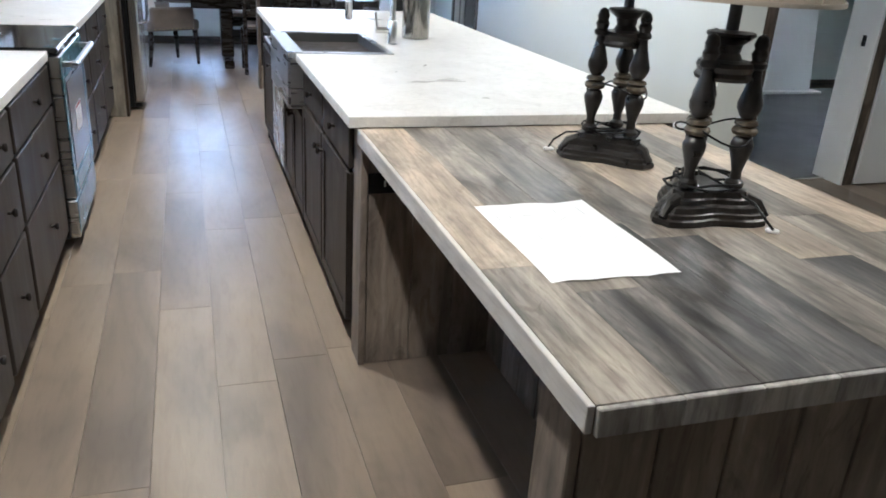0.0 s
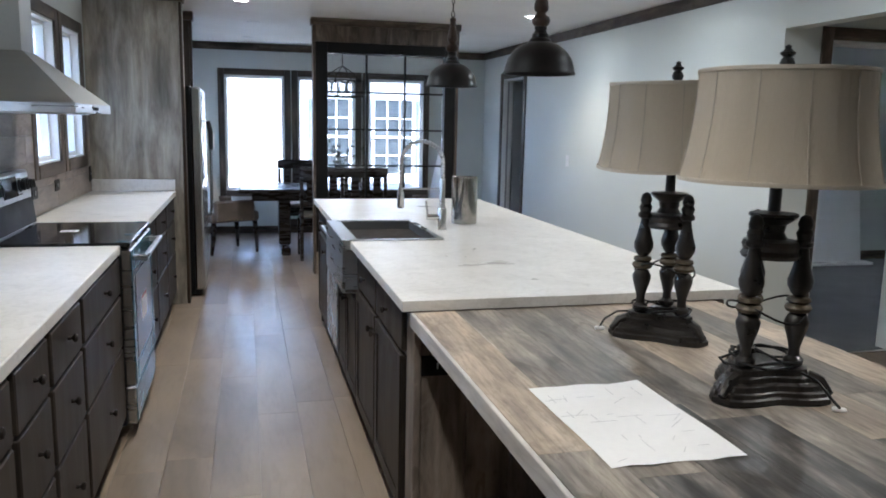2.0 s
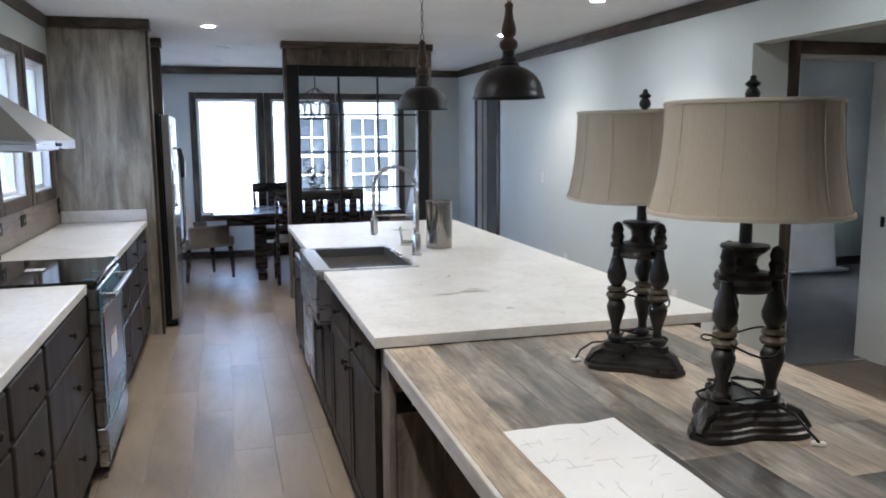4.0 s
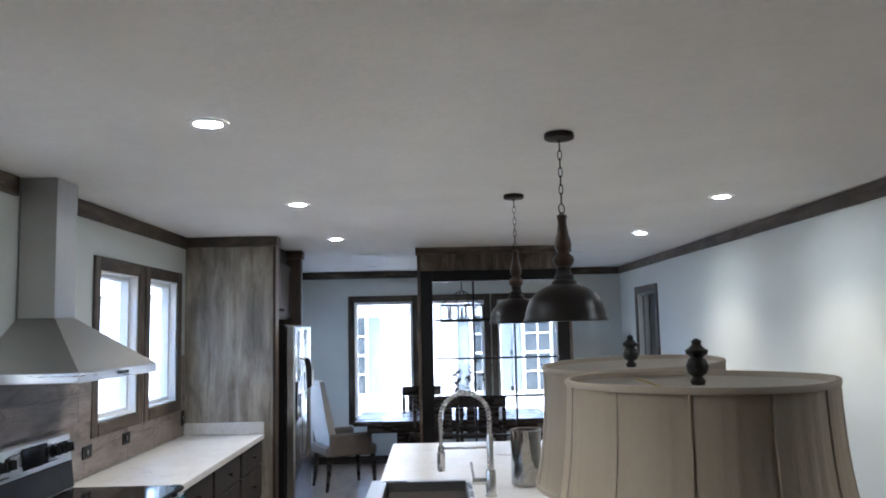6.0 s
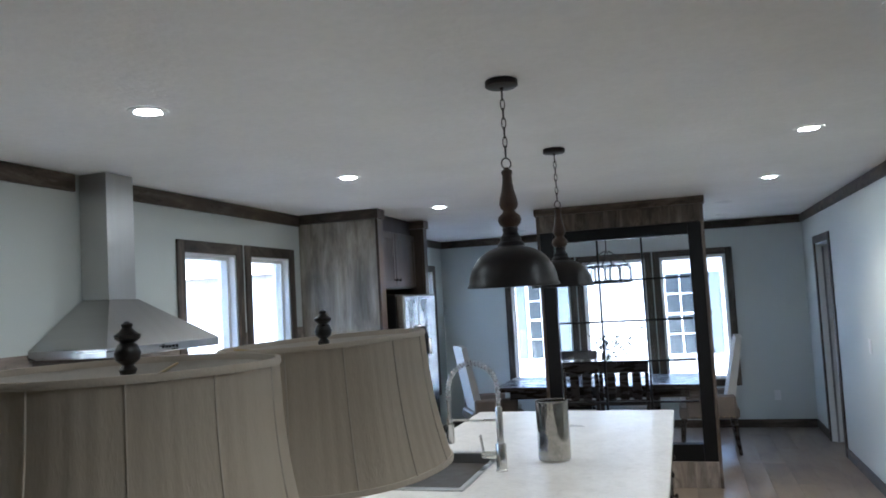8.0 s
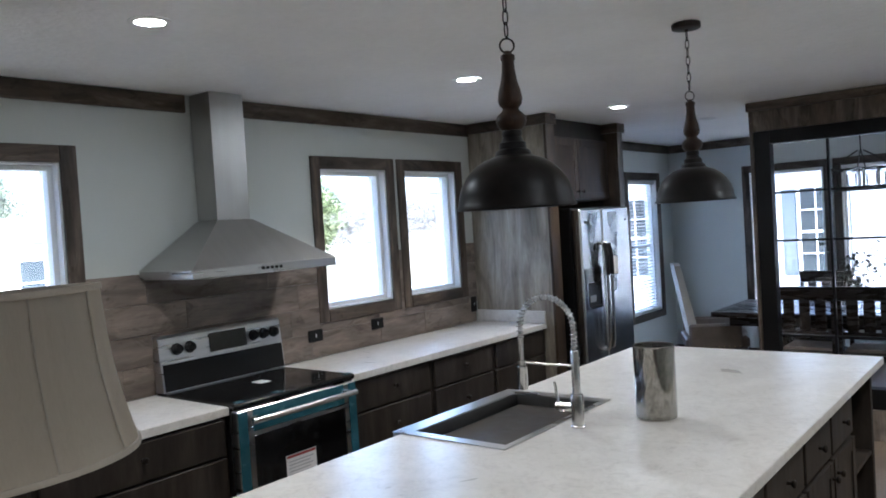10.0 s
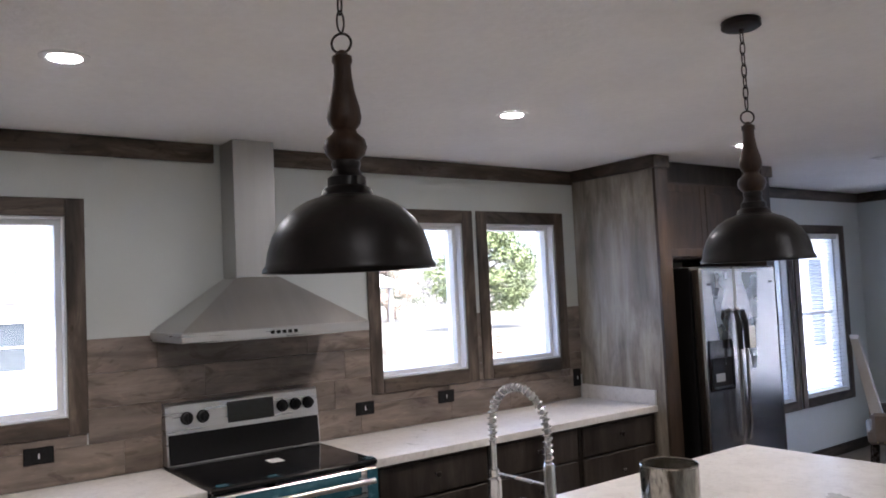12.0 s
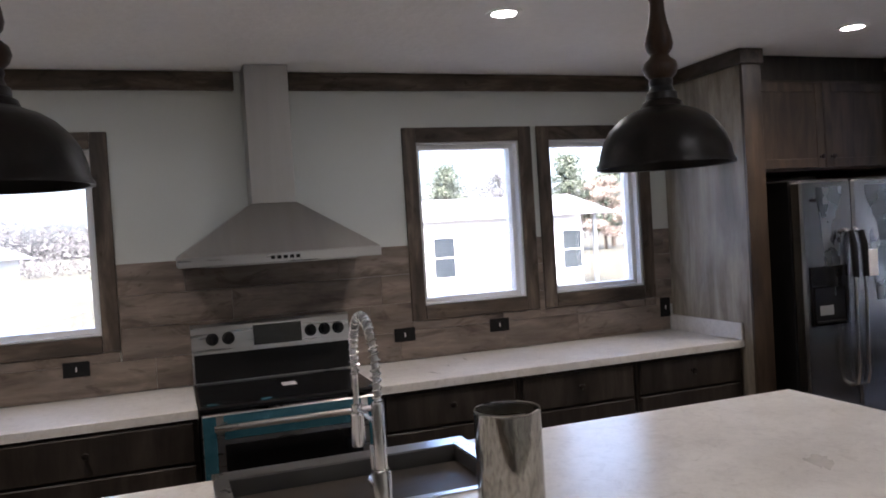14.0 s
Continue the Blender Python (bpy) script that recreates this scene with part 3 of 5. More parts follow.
def base_unit(y0, y1, xb, xf, label, s=1, layout="drawers", split=1, knob_z=None):
    """A base cabinet from y0 to y1, back at xb, face at xf, looking along s."""
    top = thing("base_cabinet", label, "cabinet", ((xb + xf) / 2, (y0 + y1) / 2, 0), "base cabinets")
    lo, hi = sorted((xb, xf - s * 0.001))
    part("body", B(lo, hi, y0, y1, 0.10, 0.872, 0.002), CAB, top)
    klo, khi = sorted((xb, xf - s * 0.07))
    part("toe_kick", B(klo, khi, y0, y1, 0.0, 0.099, 0), BLACK, top)
    if layout == "drawers":
        for z0, z1 in ((0.70, 0.862), (0.455, 0.688), (0.115, 0.443)):
            f = drawer_front(top, xf, y0 + 0.02, y1 - 0.02, z0, z1, (s, 0))
            knob(top, xf + s * 0.0195, (y0 + y1) / 2, (z0 + z1) / 2 + 0.01, s, 0)
    else:
        w = (y1 - y0) / split
        for k in range(split):
            p, q = y0 + k * w + 0.012, y0 + (k + 1) * w - 0.012
            if layout == "doors":
                drawer_front(top, xf, p, q, 0.70, 0.862, (s, 0))
                knob(top, xf + s * 0.0195, (p + q) / 2, 0.785, s, 0)
            zt = 0.685 if layout == "doors" else 0.62
            drawer_front(top, xf, p, q, 0.115, zt, (s, 0), CAB, True, "door")
            ky = q - 0.03 if k % 2 == 0 and split > 1 else p + 0.03
            knob(top, xf + s * 0.0255, ky, zt - 0.06, s, 0)
    return top


for y0, y1 in ((1.10, 1.817), (1.82, 2.537), (2.54, 2.907), (2.91, 3.277), (3.28, 3.737), (3.74, 4.598), (5.378, 6.055), (6.06, 6.71), (6.715, 7.375)):
    base_unit(y0, y1, LX + 0.005, -0.332, "dark stained three-drawer base cabinet with bronze knobs")


def counter_run(y0, y1, xf, label):
    top = thing("countertop", label, "countertop", (-0.6, y0, 0.875))
    part("slab", B(LX + 0.012, xf - 0.002, y0, y1, 0.877, 0.915, 0.003), COUNTER, top)
    part("edge_band", B(xf - 0.0018, xf, y0, y1, 0.8775, 0.9135, 0.0005), COUNTER, top, "laminate front edge band")
    return top


counter_run(1.10, 4.600, -0.310, "white marbled laminate countertop on dark cabinets")
far_run = counter_run(5.374, 7.377, -0.298, "white marbled laminate countertop with an end splash")
part("end_splash", B(LX + 0.012, -0.30, 7.357, 7.377, 0.916, 1.005, 0.003), COUNTER, far_run)

# backsplash of wood-look tiles
backsplash = thing("backsplash", "wood-look plank tile backsplash behind the range", "backsplash", (LX, 4.9, 0.93), kind="structure")
rnd = random.Random(5)
for r in range(4):
    z0, z1 = 0.9165 + r * 0.1525, 0.9165 + r * 0.1525 + 0.1515
    y = 1.1 - rnd.random() * 0.5
    while y < 7.376:
        ln = rnd.choice((0.46, 0.61, 0.76))
        a, b = max(y, 1.1), min(y + ln - 0.001, 7.355 if z1 < 1.08 else 7.376)
        y += ln
        if b - a < 0.02:
            continue
        zz1 = min(z1, 1.527)
        pieces = [(a, b, z0, zz1)]
        for c0, c1 in LW + KW:
            out = []
            for p, q, u, v in pieces:
                if v <= 1.116 or q <= c0 - 0.001 or p >= c1 + 0.001:
                    out.append((p, q, u, v))
                    continue
                if p < c0 - 0.002:
                    out.append((p, c0 - 0.001, u, v))
                if q > c1 + 0.002:
                    out.append((c1 + 0.001, q, u, v))
                if u < 1.10:
                    out.append((max(p, c0 - 0.001), min(q, c1 + 0.001), u, 1.116))
            pieces = out
        for p, q, u, v in pieces:
            if q - p > 0.01 and v - u > 0.01:
                part("tile", B(LX + 0.001, LX + 0.0095, p, q, u, v, 0.0015), SPLASH, backsplash)

# ---- range ----
rg = thing("range", "stainless electric range with black glass top and blue protective film", "range", (-0.6, 4.987, 0))
RY0, RY1 = 4.607, 5.367
part("body", B(-0.90, -0.315, RY0, RY1, 0.06, 0.898, 0.004), BLACK, rg)
part("cooktop", B(-0.905, -0.27, RY0 - 0.003, RY1 + 0.003, 0.899, 0.926, 0.008), BGLASS, rg, "black ceramic glass cooktop")
door = part("oven_door", B(-0.314, -0.268, RY0 + 0.004, RY1 - 0.004, 0.255, 0.892, 0.006), STEEL, rg, "steel oven door with film still on")
part("oven_window", B(-0.2675, -0.264, RY0 + 0.09, RY1 - 0.09, 0.36, 0.765, 0.002), BGLASS, door)
note = part("energy_label", B(-0.2638, -0.2632, 4.87, 5.06, 0.50, 0.622, 0), PAPER, door, "white printed label with a red heading")
part("heading", B(-0.2631, -0.2628, 4.875, 5.055, 0.606, 0.618, 0), REDINK, note)
for k in range(5):
    part("print_line", B(-0.2631, -0.2628, 4.885, 5.04 - 0.02 * (k % 2), 0.585 - k * 0.016, 0.591 - k * 0.016, 0), INK, note)
part("film", B(-0.2675, -0.2645, RY0 + 0.006, RY0 + 0.06, 0.26, 0.885, 0.001), BLUE, door, "blue protective film")
part("film", B(-0.2675, -0.2645, RY1 - 0.06, RY1 - 0.006, 0.26, 0.885, 0.001), BLUE, door)
part("film", B(-0.2675, -0.2645, RY0 + 0.09, RY1 - 0.09, 0.785, 0.885, 0.001), BLUE, door)
part("film", B(-0.2675, -0.2645, RY0 + 0.09, RY1 - 0.09, 0.262, 0.345, 0.001), BLUE, door)
hb = tube(bmesh.new(), [(-0.215, RY0 + 0.05 + k * (RY1 - RY0 - 0.1) / 8, 0.845) for k in range(9)], 0.014, 12)
for yy in (RY0 + 0.09, RY1 - 0.09):
    box(hb, -0.268, -0.215, yy - 0.014, yy + 0.014, 0.833, 0.857, 0.003)
part("handle", hb, STEEL, door, "round steel handle", True)
dr = part("drawer", B(-0.314, -0.272, RY0 + 0.004, RY1 - 0.004, 0.065, 0.247, 0.006), STEEL, rg)
part("film", B(-0.2715, -0.2685, RY0 + 0.02, RY1 - 0.02, 0.08, 0.235, 0.001), BLUE, dr)
guard = bmesh.new()
prof = [(-0.905, 0.927), (-0.835, 0.927), (-0.838, 0.985), (-0.862, 1.195), (-0.874, 1.206), (-0.905, 1.206)]
lo = [guard.verts.new((x, RY0 - 0.004, z)) for x, z in prof]
hi = [guard.verts.new((x, RY1 + 0.004, z)) for x, z in prof]
guard.faces.new(lo[::-1]), guard.faces.new(hi)
for i in range(len(prof)):
    j = (i + 1) % len(prof)
    guard.faces.new((lo[i], lo[j], hi[j], hi[i]))
bg = part("backguard", guard, STEEL, rg, "steel control panel")
TILT = pose(-0.848, 0, 1.09, 0, -6.5, 0)


def on_guard(y0, y1, z0, z1, d0, d1, bevel=0.001):
    return box(bmesh.new(), d0, d1, y0, y1, z0 - 1.09, z1 - 1.09, bevel, TILT)


part("display", on_guard(4.895, 5.13, 1.088, 1.186, 0.0, 0.004), BGLASS, bg, "black display window")
part("lower_band", on_guard(RY0 + 0.004, RY1 - 0.004, 0.932, 1.066, 0.0005, 0.003), BLACK, bg, "black vent band")
for yy in (4.70, 4.775, 5.175, 5.245, 5.315):
    m = TILT @ Matrix.Translation((0.001, yy, 0.045)) @ Matrix.Rotation(radians(90), 4, "Y")
    kn = part("control_knob", lathe(bmesh.new(), [(0.030, 0.0), (0.030, 0.006), (0.024, 0.010), (0.022, 0.03), (0.018, 0.033)], segs=20, turn=m), BLACK, bg, "black control knob", True)
    part("pointer", box(bmesh.new(), -0.020, 0.020, -0.005, 0.005, 0.0335, 0.040, 0.001, m), BLACK, kn)
part("sticker", B(-0.64, -0.56, 4.985, 5.05, 0.9265, 0.9275, 0), PAPER, rg, "white printed sticker")
for k in range(3):
    part("sticker_line", B(-0.632 + k * 0.022, -0.622 + k * 0.022, 4.99, 5.045, 0.9276, 0.928, 0), INK, rg)
for yy in (4.66, 4.88, 5.345):
    part("tape", B(-0.33, -0.288, yy - 0.022, yy + 0.022, 0.9265, 0.9275, 0), BLUE, rg, "strip of blue tape")

# ---- hood ----
hd = thing("range_hood", "stainless steel chimney range hood over the range", "range hood", (-0.7, 5.012, 1.50))
HY0, HY1, HXF = 4.561, 5.463, -0.456
part("lip", B(LX + 0.011, HXF, HY0, HY1, 1.497, 1.541, 0.003), STEEL, hd)
pyr = bmesh.new()
lo = [pyr.verts.new(p) for p in ((LX + 0.011, HY0 + 0.002, 1.542), (HXF - 0.002, HY0 + 0.002, 1.542), (HXF - 0.002, HY1 - 0.002, 1.542), (LX + 0.011, HY1 - 0.002, 1.542))]
hi = [pyr.verts.new(p) for p in ((LX + 0.011, 4.913, 1.775), (-0.732, 4.913, 1.775), (-0.732, 5.130, 1.775), (LX + 0.011, 5.130, 1.775))]
pyr.faces.new(lo[::-1]), pyr.faces.new(hi)
for i in range(4):
    pyr.faces.new((lo[i], lo[(i + 1) % 4], hi[(i + 1) % 4], hi[i]))
part("canopy", pyr, HOODS, hd, "sloping steel canopy")
part("chimney", B(LX + 0.011, -0.738, 4.917, 5.126, 1.776, 2.437, 0.002), HOODS, hd, "square steel chimney")
for k in range(5):
    part("button", box(bmesh.new(), HXF, HXF + 0.004, 4.955 + k * 0.028, 4.973 + k * 0.028, 1.512, 1.527, 0.001), BLACK, hd)
hl = part("filter", B(-0.80, -0.52, 4.66, 5.36, 1.490, 1.496, 0.001), STEEL, hd)

# ---- fridge enclosure ----
encl = thing("fridge_surround", "tall grey-brown wood surround with a cabinet over the fridge", "cabinet", (-0.6, 8.0, 0))
part("end_panel", B(LX + 0.002, -0.235, 7.379, 7.47, 0.0, 2.36, 0.002), PANEL, encl, "tall streaked wood end panel")
part("front_stile", B(-0.234, -0.212, 7.372, 7.495, 0.0, 2.36, 0.003), CABW, encl, "brown wood front stile")
part("panel_crown", B(LX + 0.002, -0.198, 7.352, 7.505, 2.361, 2.437, 0.003), TRIM_X, encl)
part("end_panel", B(LX + 0.002, -0.235, 8.535, 8.62, 0.0, 2.36, 0.002), CABW, encl)
part("front_stile", B(-0.234, -0.212, 8.527, 8.625, 0.0, 2.36, 0.003), CABW, encl)
part("panel_crown", B(LX + 0.002, -0.198, 8.505, 8.652, 2.361, 2.437, 0.003), TRIM_X, encl)
part("cabinet_body", B(LX + 0.002, -0.33, 7.471, 8.534, 1.80, 2.30, 0.002), CABW, encl)
part("top_rail", B(-0.38, -0.345, 7.471, 8.534, 2.301, 2.437, 0.002), CAB, encl)
for p, q, ky in ((7.485, 7.995, 7.96), (8.005, 8.52, 8.04)):
    drawer_front(encl, -0.329, p, q, 1.815, 2.285, (1, 0), CABW, True, "door")
    knob(encl, -0.303, ky, 1.875, 1, 0)

fr = thing("fridge", "stainless side-by-side fridge with ice dispenser, half-peeled film", "refrigerator", (-0.5, 8.0, 0))
part("body", B(-0.88, -0.185, 7.612, 8.437, 0.02, 1.745, 0.006), BLACK, fr, "dark side walls")
for p, q, nm in ((7.612, 7.955, "freezer_door"), (7.963, 8.437, "fridge_door")):
    part(nm, B(-0.182, -0.106, p, q, 0.06, 1.735, 0.012), FRIDGE, fr, "steel door")
part("kick_grille", B(-0.19, -0.13, 7.63, 8.42, 0.02, 0.055, 0.002), BLACK, fr)
for yy, sgn in ((7.893, -1), (7.962, 1)):
    pts = [(-0.106, yy, 1.47), (-0.062, yy, 1.45), (-0.048, yy, 1.38), (-0.045, yy, 1.2), (-0.047, yy, 0.95), (-0.050, yy, 0.72), (-0.064, yy, 0.66), (-0.106, yy, 0.645)]
    part("handle", tube(bmesh.new(), pts, 0.011, 10), FRIDGE, fr, "long curved handle", True)
    part("foam_wrap", tube(bmesh.new(), [(-0.064, yy, 1.462), (-0.046, yy, 1.38), (-0.043, yy, 1.22)], [0.016, 0.019, 0.016], 8), BLACK, fr, "dark packing wrapped on the handle", True)
part("tag", B(-0.028, -0.020, 7.965, 8.025, 1.22, 1.36, 0.003), PAPER, fr, "hanging paper tag")
disp = part("dispenser", slab(lambda u, v, w: (w, u, v), [7.648, 7.895], [0.975, 1.285], -0.1055, -0.098, [(7.67, 7.873, 1.0, 1.175)]), BGLASS, fr, "black dispenser panel")
part("recess", B(-0.105, -0.1005, 7.671, 7.872, 1.001, 1.174, 0), BLACK, disp)
part("label", B(-0.1, -0.0985, 7.70, 7.79, 1.03, 1.08, 0), DOORP, disp)
part("drip_tray", B(-0.1, -0.085, 7.675, 7.868, 0.99, 1.0, 0.002), BLACK, disp)
for p, q in ((7.67, 7.71), (8.35, 8.39)):
    part("badge", B(-0.1055, -0.104, p, q, 1.625, 1.638, 0), BLACK, fr)
# loose film on the doors
for yc, s in ((7.80, 1), (8.13, -1)):
    bm = bmesh.new()
    grid = [[bm.verts.new((-0.1035 + 0.004 * math.sin(7 * v + 3 * u) * (0.3 + u), yc + s * (u - 0.5) * 0.17 * (0.3 + 0.7 * (1 - v)), 1.70 - 0.62 * v)) for u in (0, 0.33, 0.66, 1.0)] for v in [k / 9 for k in range(10)]]
    for a, b in zip(grid, grid[1:]):
        for i in range(3):
            bm.faces.new((a[i], a[i + 1], b[i + 1], b[i]))
    bmesh.ops.solidify(bm, geom=bm.faces[:], thickness=0.0006)
    part("loose_film", bm, FILM, fr, "wrinkled clear film", True)

# ---- island ----
isl = thing("island_countertop", "white marbled laminate island countertop cut out for the sink", "countertop", (1.35, 5.0, 0.875))
part("slab", slab(lambda u, v, w: (u, v, w), [0.727, 1.975], [3.32, 6.695], 0.880, 0.915, [(0.727, 1.178, 4.612, 5.374)]), COUNTER, isl)
for b in ((0.7255, 0.7268, 3.3195, 4.611), (0.7255, 0.7268, 5.375, 6.6955), (1.9752, 1.9765, 3.3195, 6.6955), (0.727, 1.975, 3.3183, 3.3196)):
    part("edge_band", B(*b, 0.881, 0.9135, 0.0004), COUNTER, isl, "laminate edge band")
IX = 0.775
base_unit(3.462, 4.60, 1.24, IX, "dark stained island base cabinet with drawers over doors", -1, "doors", 2)
base_unit(4.603, 5.383, 1.24, IX, "dark stained sink base cabinet below the apron", -1, "short", 2)
dw = thing("dishwasher", "steel dishwasher still wrapped in clear blue film", "dishwasher", (1.0, 5.69, 0))
part("body", B(IX + 0.02, 1.24, 5.388, 5.992, 0.02, 0.868, 0.002), BLACK, dw)
part("door", B(IX - 0.022, IX + 0.019, 5.392, 5.988, 0.11, 0.862, 0.005), STEEL, dw)
part("film", B(IX - 0.0255, IX - 0.0225, 5.40, 5.98, 0.12, 0.78, 0.001), FILM, dw, "clear blue protective film")
part("handle", tube(bmesh.new(), [(IX - 0.06, 5.44 + k * 0.125, 0.81) for k in range(5)], 0.011, 10), STEEL, dw, smooth=True)
for yy in (5.46, 5.92):
    part("bracket", B(IX - 0.06, IX - 0.022, yy - 0.01, yy + 0.01, 0.80, 0.82, 0.002), STEEL, dw)
base_unit(5.996, 6.62, 1.24, IX, "dark stained island base cabinet at the dining end", -1, "doors", 1)
for y0, y1 in ((3.462, 4.40), (4.403, 5.30), (5.303, 6.10)):
    base_unit(y0, y1, 1.245, 1.93, "dark stained island cabinet with panelled doors", 1, "doors", 2)
shelf = thing("open_shelf_unit", "dark wood open shelf unit at the island's end", "shelf", (1.6, 6.36, 0))
part("back", B(1.245, 1.265, 6.103, 6.62, 0.0, 0.87), CAB, shelf)
for yy in (6.103, 6.60):
    part("side", B(1.266, 1.93, yy, yy + 0.02, 0.0, 0.87), CAB, shelf)
for zz in (0.08, 0.46, 0.848):
    part("shelf", B(1.266, 1.925, 6.124, 6.599, zz, zz + 0.02), CAB, shelf)
endp = thing("island_end_panel", "weathered wood boards closing the island's ends", "panel", (1.3, 3.4, 0), kind="structure")
part("corner_post", B(IX - 0.004, 0.796, 3.336, 3.460, 0.0, 0.871), BASEW, endp)
for k in range(7):
    x0 = 0.797 + k * 0.162
    part("board", B(x0 + 0.001, x0 + 0.161, 3.346, 3.366, 0.0, 0.871), BASEW, endp)
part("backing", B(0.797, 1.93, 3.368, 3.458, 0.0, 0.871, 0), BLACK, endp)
part("end_board", B(IX, 1.93, 6.623, 6.643, 0.0, 0.871), CAB, endp)
ou = plate("wall_outlet", "black outlet plate under the table overhang", "outlet", 0.852, 3.345, 0.686, (1, 0, 0), (0, -1, 0), BLACK, True, False)

# apron sink
sk = thing("apron_sink", "stainless apron-front sink set into the island", "sink", (0.93, 5.0, 0.65))
part("rim", slab(lambda u, v, w: (u, v, w), [0.687, 1.19], [4.602, 5.384], 0.9155, 0.9205, [(0.762, 1.166, 4.645, 5.335)]), STEEL, sk, "flat steel rim")
part("apron", B(0.687, 0.70, 4.604, 5.382, 0.66, 0.915, 0.003), STEEL, sk, "steel apron front")
for b in ((0.7005, 0.762, 4.604, 4.606), (0.7005, 0.762, 5.380, 5.382)):
    part("apron_side", B(*b, 0.66, 0.915, 0), STEEL, sk)
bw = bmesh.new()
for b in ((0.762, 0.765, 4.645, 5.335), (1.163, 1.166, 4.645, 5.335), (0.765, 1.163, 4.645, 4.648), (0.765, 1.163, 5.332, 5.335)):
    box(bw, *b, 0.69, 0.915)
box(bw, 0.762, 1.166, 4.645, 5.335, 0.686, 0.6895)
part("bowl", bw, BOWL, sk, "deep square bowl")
part("drain", lathe(bmesh.new(), [(0.055, 0.6900), (0.055, 0.6925), (0.04, 0.6935), (0.035, 0.6915)], 1.05, 4.99, 24), NICKEL, sk, smooth=True)

# faucet
fa = thing("faucet", "brushed nickel spring pull-down kitchen faucet", "faucet", (1.27, 4.965, 0.915))
FX, FYY = 1.268, 4.968
part("base", lathe(bmesh.new(), [(0.027, 0.916), (0.027, 0.920), (0.0235, 0.924), (0.0235, 1.03), (0.020, 1.036)], FX, FYY, 24), NICKEL, fa, smooth=True)
part("stem", lathe(bmesh.new(), [(0.0155, 1.037), (0.0155, 1.19), (0.0125, 1.196)], FX, FYY, 20), NICKEL, fa, smooth=True)
arc = [Vector((FX, FYY, 1.197)), Vector((FX, FYY, 1.27))]
R = 0.114
arc += [Vector((FX - R + R * math.cos(a), FYY, 1.275 + R * math.sin(a))) for a in [math.pi * k / 16 for k in range(17)]]
arc += [Vector((FX - 2 * R, FYY, 1.22))]
part("hose", tube(bmesh.new(), arc, 0.0085, 8), STEEL, fa, "inner hose", True)
length = [0.0]
for a, b in zip(arc, arc[1:]):
    length.append(length[-1] + (b - a).length)


def along(s):
    for k in range(len(arc) - 1):
        if s <= length[k + 1] or k == len(arc) - 2:
            f = (s - length[k]) / (length[k + 1] - length[k])
            return arc[k].lerp(arc[k + 1], f), (arc[k + 1] - arc[k]).normalized()


turns, coil = 30, []
for k in range(turns * 9):
    s = k / (turns * 9) * length[-1]
    p, d = along(s)
    u = Vector((0, 1, 0))
    w = d.cross(u)
    a = 2 * math.pi * k / 9
    coil.append(p + 0.0115 * (math.cos(a) * u + math.sin(a) * w))
part("spring", tube(bmesh.new(), coil, 0.0026, 5), NICKEL, fa, "coiled steel spring", True)
part("hose_end", tube(bmesh.new(), [(FX - 2 * R, FYY, 1.225), (FX - 2 * R, FYY, 1.16), (FX - 2 * R, FYY, 1.125)], [0.010, 0.008, 0.010], 12), NICKEL, fa, smooth=True)
part("spray_head", lathe(bmesh.new(), [(0.012, 1.126), (0.019, 1.12), (0.019, 1.045), (0.0165, 1.035)], FX - 2 * R, FYY, 20), NICKEL, fa, "pull-down spray head", True)
part("holder_arm", tube(bmesh.new(), [(FX - 0.012, FYY, 1.137), (FX - 2 * R + 0.012, FYY, 1.137)], 0.005, 10), NICKEL, fa, smooth=True)
part("holder_ring", lathe(bmesh.new(), [(0.0135, 1.128), (0.0145, 1.128), (0.0145, 1.146), (0.0135, 1.146)], FX - 2 * R, FYY, 20, False), NICKEL, fa, smooth=True)
lv = tube(bmesh.new(), [(FX - 0.015, FYY, 0.985), (FX - 0.062, FYY, 0.985), (FX - 0.085, FYY, 0.985)], 0.016, 12)
part("valve", lv, NICKEL, fa, smooth=True)
part("lever", tube(bmesh.new(), [(FX - 0.078, FYY, 0.995), (FX - 0.084, FYY, 1.03), (FX - 0.09, FYY, 1.072)], 0.0055, 10), NICKEL, fa, smooth=True)


def mercury():
    m, n, l, p = nodes_of("mercury_glass")
    v = coords(n, l, (1, 1, 0.45), False)
    spots = noise_tex(n, l, v, 130.0, 4.0, 0.65)
    cloud = noise_tex(n, l, v, 7.0, 3.0, 0.6, 1.0)
    l.new(ramp(n, l, cloud, [(0.3, (0.44, 0.415, 0.37)), (0.7, (0.56, 0.54, 0.50))]), p.inputs["Base Color"])
    l.new(ramp(n, l, spots, [(0.34, (0.35, 0.35, 0.35)), (0.55, (0.8, 0.8, 0.8))]), p.inputs["Metallic"])
    p.inputs["Transmission Weight"].default_value = 0.9
    p.inputs["Roughness"].default_value = 0.09
    bump_of(n, l, p, spots, 0.08, 0.002)
    return m


